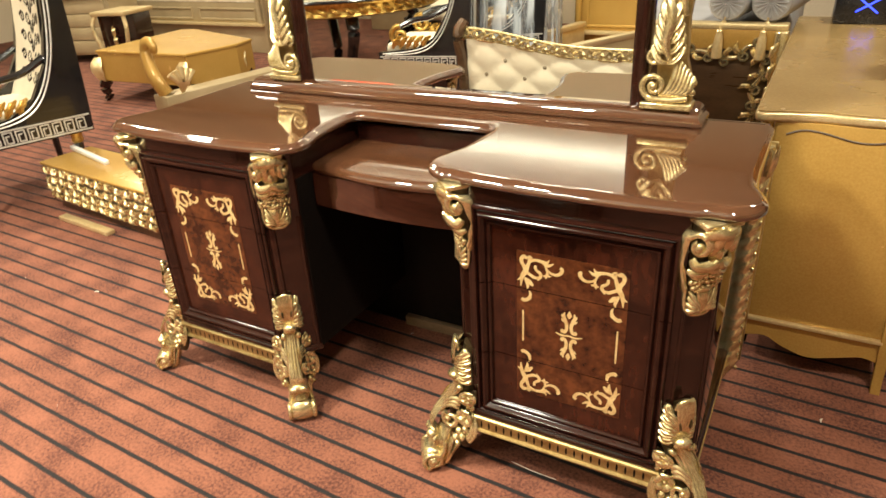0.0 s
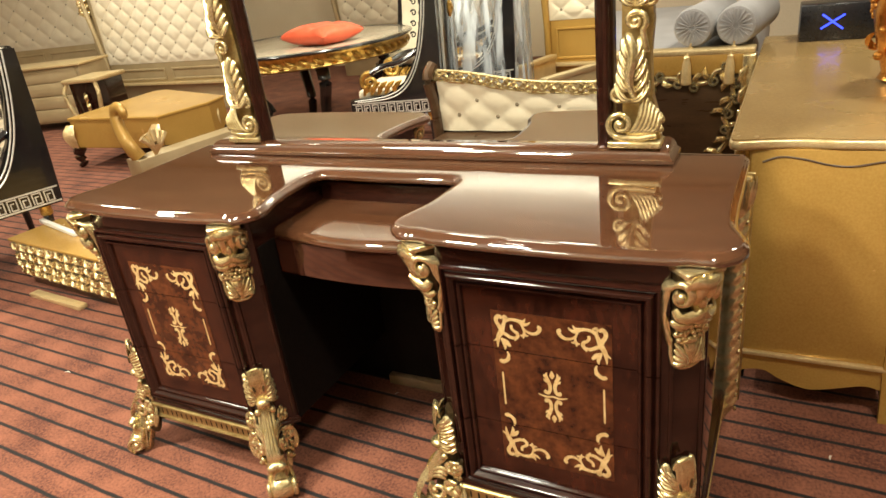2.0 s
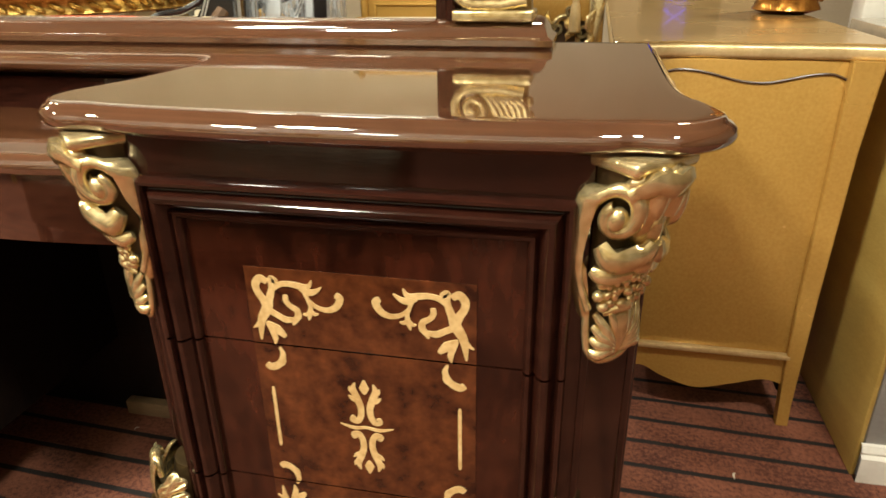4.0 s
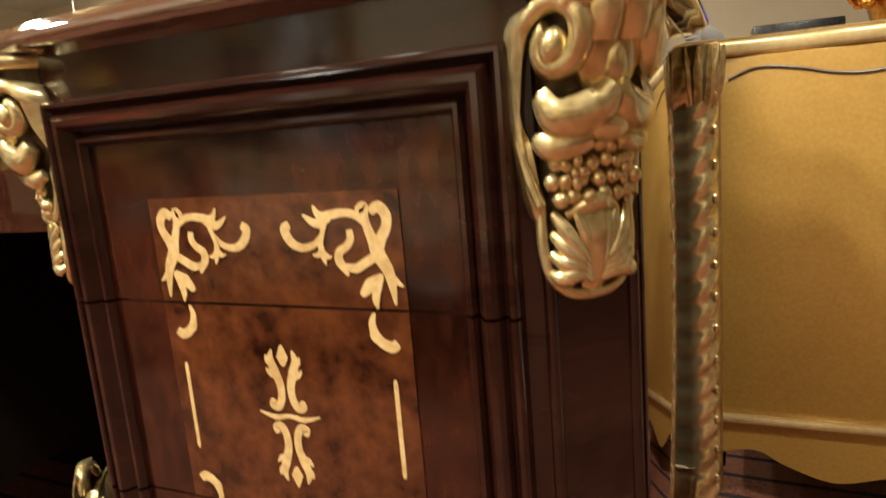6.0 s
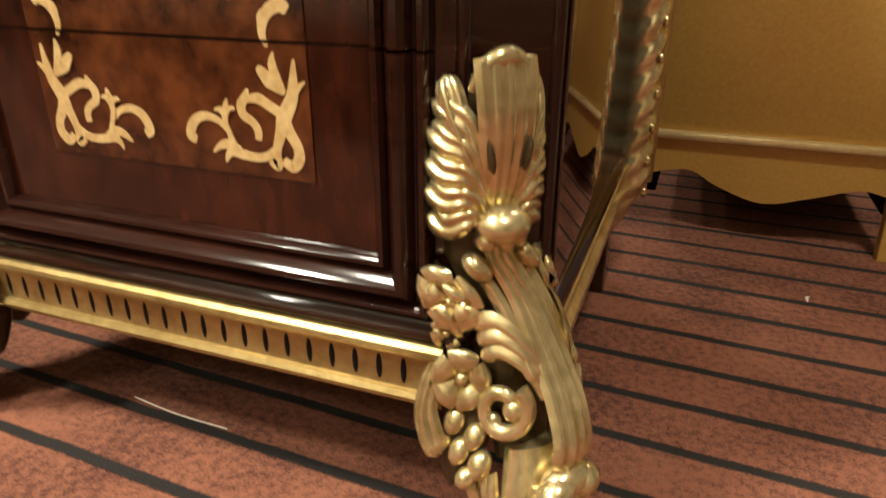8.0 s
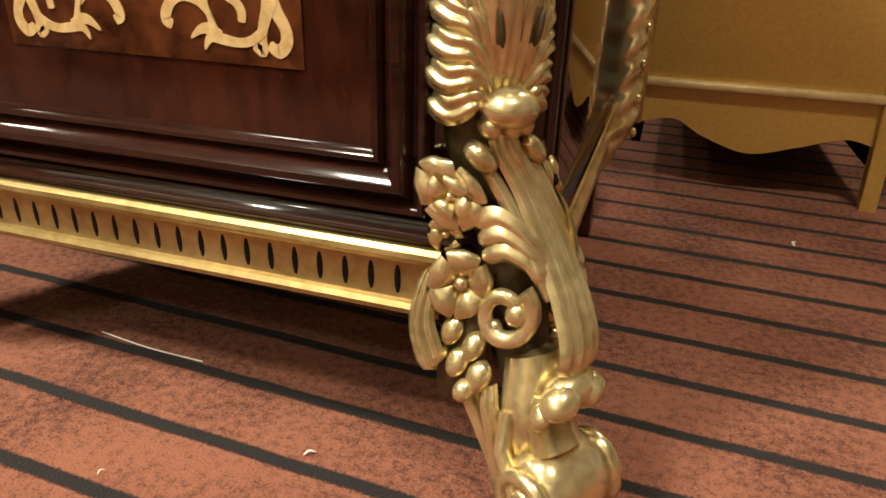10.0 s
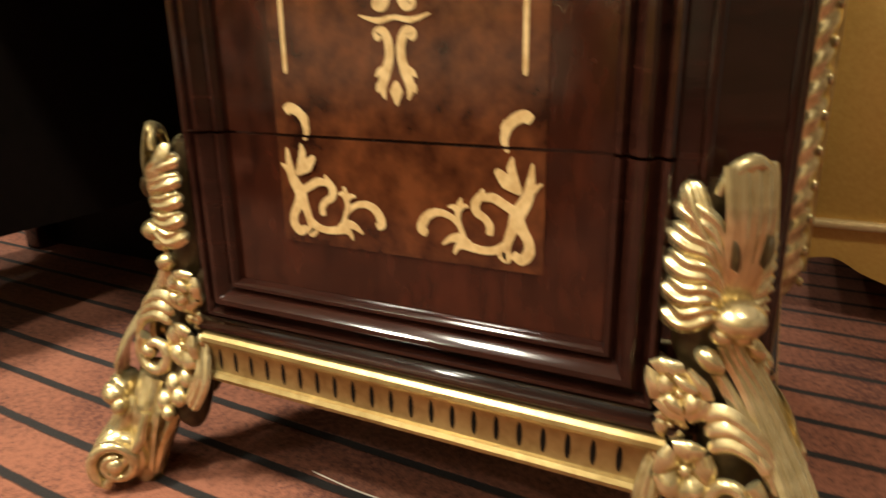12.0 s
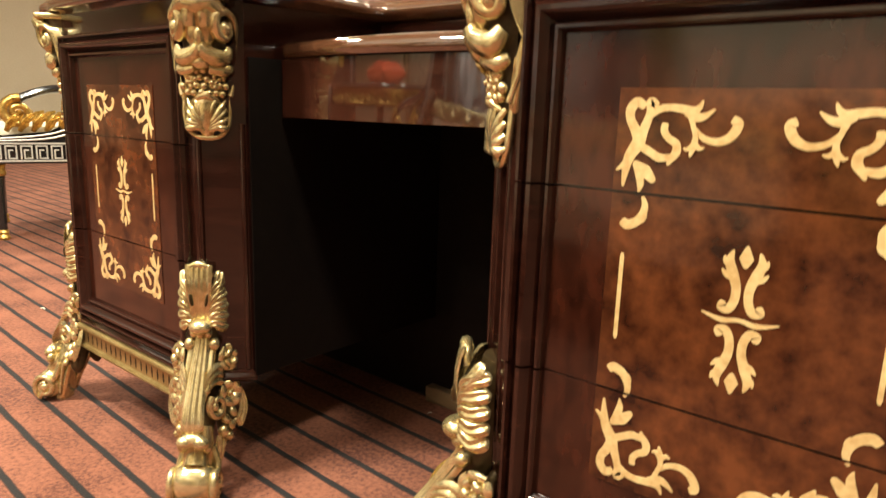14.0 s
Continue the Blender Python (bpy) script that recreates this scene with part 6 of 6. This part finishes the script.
def round_table():
    c = pose(-2.70, -2.60, 0)
    th = thing("dining_table", c, "round marble-topped dining table with gilt apron and black legs", "table")
    bm = bmesh.new()
    lathe(bm, [(0.60, 0.742), (0.815, 0.742), (0.820, 0.766), (0.812, 0.768), (0.2, 0.768)], 56)
    part("top", bm, MARBLE, th, "glossy beige marble top")
    bm = bmesh.new()
    rim = [(0.8215, 0.7425), (0.850, 0.7425), (0.864, 0.748), (0.868, 0.757), (0.862, 0.766), (0.848, 0.770), (0.8215, 0.769)]
    loft(bm, [[(r * math.cos(2 * math.pi * k / 64), r * math.sin(2 * math.pi * k / 64), z) for k in range(64)] for r, z in rim + rim[:1]], True, False)
    part("rim", bm, BLACK_LACQ, th, "black lacquer rim")
    bm = bmesh.new()
    lathe(bm, [(0.70, 0.640), (0.81, 0.642), (0.825, 0.652), (0.815, 0.662), (0.815, 0.720), (0.83, 0.730), (0.83, 0.741), (0.70, 0.741)], 56)
    for k in range(52):
        a = 2 * math.pi * k / 52
        n = Vector((math.cos(a), math.sin(a), 0))
        t = Vector((-math.sin(a), math.cos(a), 0))
        p = n * 0.822 + Vector((0, 0, 0.690))
        leaf(bm, [p - t * 0.04 + Vector((0, 0, -0.02)), p + n * 0.012, p + t * 0.04 + Vector((0, 0, 0.02))], 0.018, n, 3, 0.3, 0.5)
    part("apron", bm, BRIGHT_GOLD, th, "gilt carved apron", 60)
    for k in range(4):
        a = math.pi / 4 + k * math.pi / 2
        bm = bmesh.new()
        d = Vector((math.cos(a), math.sin(a), 0))
        sweep(bm, spline([d * 0.55 + Vector((0, 0, 0.65)), d * 0.62 + Vector((0, 0, 0.5)), d * 0.40 + Vector((0, 0, 0.25)), d * 0.60 + Vector((0, 0, 0.03))], 6), lambda s: 0.055 - 0.02 * s, 10)
        part("leg", bm, BLACK_LACQ, th)
    bm = bmesh.new()
    n = 26
    for sg in (1, -1):
        grid = []
        for i in range(n + 1):
            row = []
            for j in range(n + 1):
                u, v = 2 * i / n - 1, 2 * j / n - 1
                edge = max(0.0, (1 - u ** 4) * (1 - v ** 4)) ** 0.55
                pinch = 1 - 0.10 * (1 - u * u) * v * v - 0.0
                crease = 0.010 * noise.noise(Vector((u * 3.1, v * 2.3, sg * 2.0))) + 0.006 * math.sin(9 * u + 4 * v)
                row.append(bm.verts.new((u * 0.27 * (1 - 0.10 * (1 - v * v)), v * 0.21 * pinch, 0.072 + sg * (0.070 * edge + crease * edge) + 0.02 * (1 - edge) * (0 if sg > 0 else 0))))
            grid.append(row)
        for i in range(n):
            for j in range(n):
                bm.faces.new((grid[i][j], grid[i + 1][j], grid[i + 1][j + 1], grid[i][j + 1]))
    bmesh.ops.remove_doubles(bm, verts=bm.verts, dist=0.0005)
    solid("cushion", bm, RED_CLOTH, "bright red satin cushion lying on the marble table", "cushion", pose(-2.35, -2.35, 0.7685, 0, 0, 15), smooth=80)


round_table()


def film_material():
    """Clear crumpled plastic: streaks of milky film between clear patches."""
    m = bpy.data.materials.new("clear_film")
    m.use_nodes = True
    nt = m.node_tree
    p = nt.nodes["Principled BSDF"]
    p.inputs["Base Color"].default_value, p.inputs["Roughness"].default_value = (0.62, 0.66, 0.70, 1), 0.12
    tc, mp, nz, mr = (nt.nodes.new(k) for k in ("ShaderNodeTexCoord", "ShaderNodeMapping", "ShaderNodeTexNoise", "ShaderNodeMapRange"))
    mp.inputs["Scale"].default_value = (9, 9, 1.6)
    nz.inputs["Scale"].default_value, nz.inputs["Detail"].default_value = 1.6, 6
    mr.inputs[1].default_value, mr.inputs[2].default_value, mr.inputs[3].default_value, mr.inputs[4].default_value = 0.42, 0.62, 0.10, 0.75
    bp = nt.nodes.new("ShaderNodeBump")
    bp.inputs["Strength"].default_value, bp.inputs["Distance"].default_value = 0.8, 0.03
    for a, c in ((tc.outputs["Object"], mp.inputs[0]), (mp.outputs[0], nz.inputs[0]), (nz.outputs[0], mr.inputs[0]), (mr.outputs[0], p.inputs["Alpha"]), (nz.outputs[0], bp.inputs["Height"]), (bp.outputs[0], p.inputs["Normal"])):
        nt.links.new(a, c)
    return m


def wrapped_chair():
    copy_thing(chair, pose(-1.42, -2.98, 0, 0, 0, -112))
    bm = bmesh.new()
    rnd = random.Random(2)
    fold = [rnd.uniform(-0.07, 0.07) for k in range(72)]
    rows = []
    for z, rx, ry, cy in ((0.02, 0.46, 0.50, 0.04), (0.3, 0.45, 0.50, 0.04), (0.6, 0.42, 0.48, 0.05), (0.9, 0.40, 0.42, 0.10), (1.15, 0.38, 0.30, 0.20), (1.34, 0.30, 0.20, 0.24), (1.40, 0.16, 0.10, 0.24)):
        row = []
        for k in range(72):
            a = 2 * math.pi * k / 72
            w = 1 + fold[k] + rnd.uniform(-0.02, 0.02)
            row.append((math.cos(a) * rx * 0.86 * w, cy + math.sin(a) * ry * 0.86 * w, z))
        rows.append(row)
    loft(bm, rows, True, False)
    solid("plastic_cover", bm, film_material(), "clear crumpled plastic film draped over an armchair", "plastic film", pose(-1.42, -2.98, 0.002, 0, 0, -112), smooth=50)


wrapped_chair()


def loose_rails():
    for (ax, ay, bx, by), mat, lab in (((-1.12, -2.95, -0.95, -3.62), PALE_GOLD, "pale gold bed side rail"), ((-0.70, -2.60, -0.22, -3.62), CHAMPAGNE, "champagne bed side rail")):
        d = Vector((bx - ax, by - ay, 0))
        bm = bmesh.new()
        box(bm, 0, d.length, -0.02, 0.02, 0.0, 0.36, 0.005)
        box(bm, 0, d.length, -0.035, 0.035, 0.361, 0.40, 0.006)
        solid("bed_rail", bm, mat, lab, "bed rail", pose(ax, ay, 0, 0, 0, math.degrees(math.atan2(d.y, d.x))), "loose bed rails")


loose_rails()
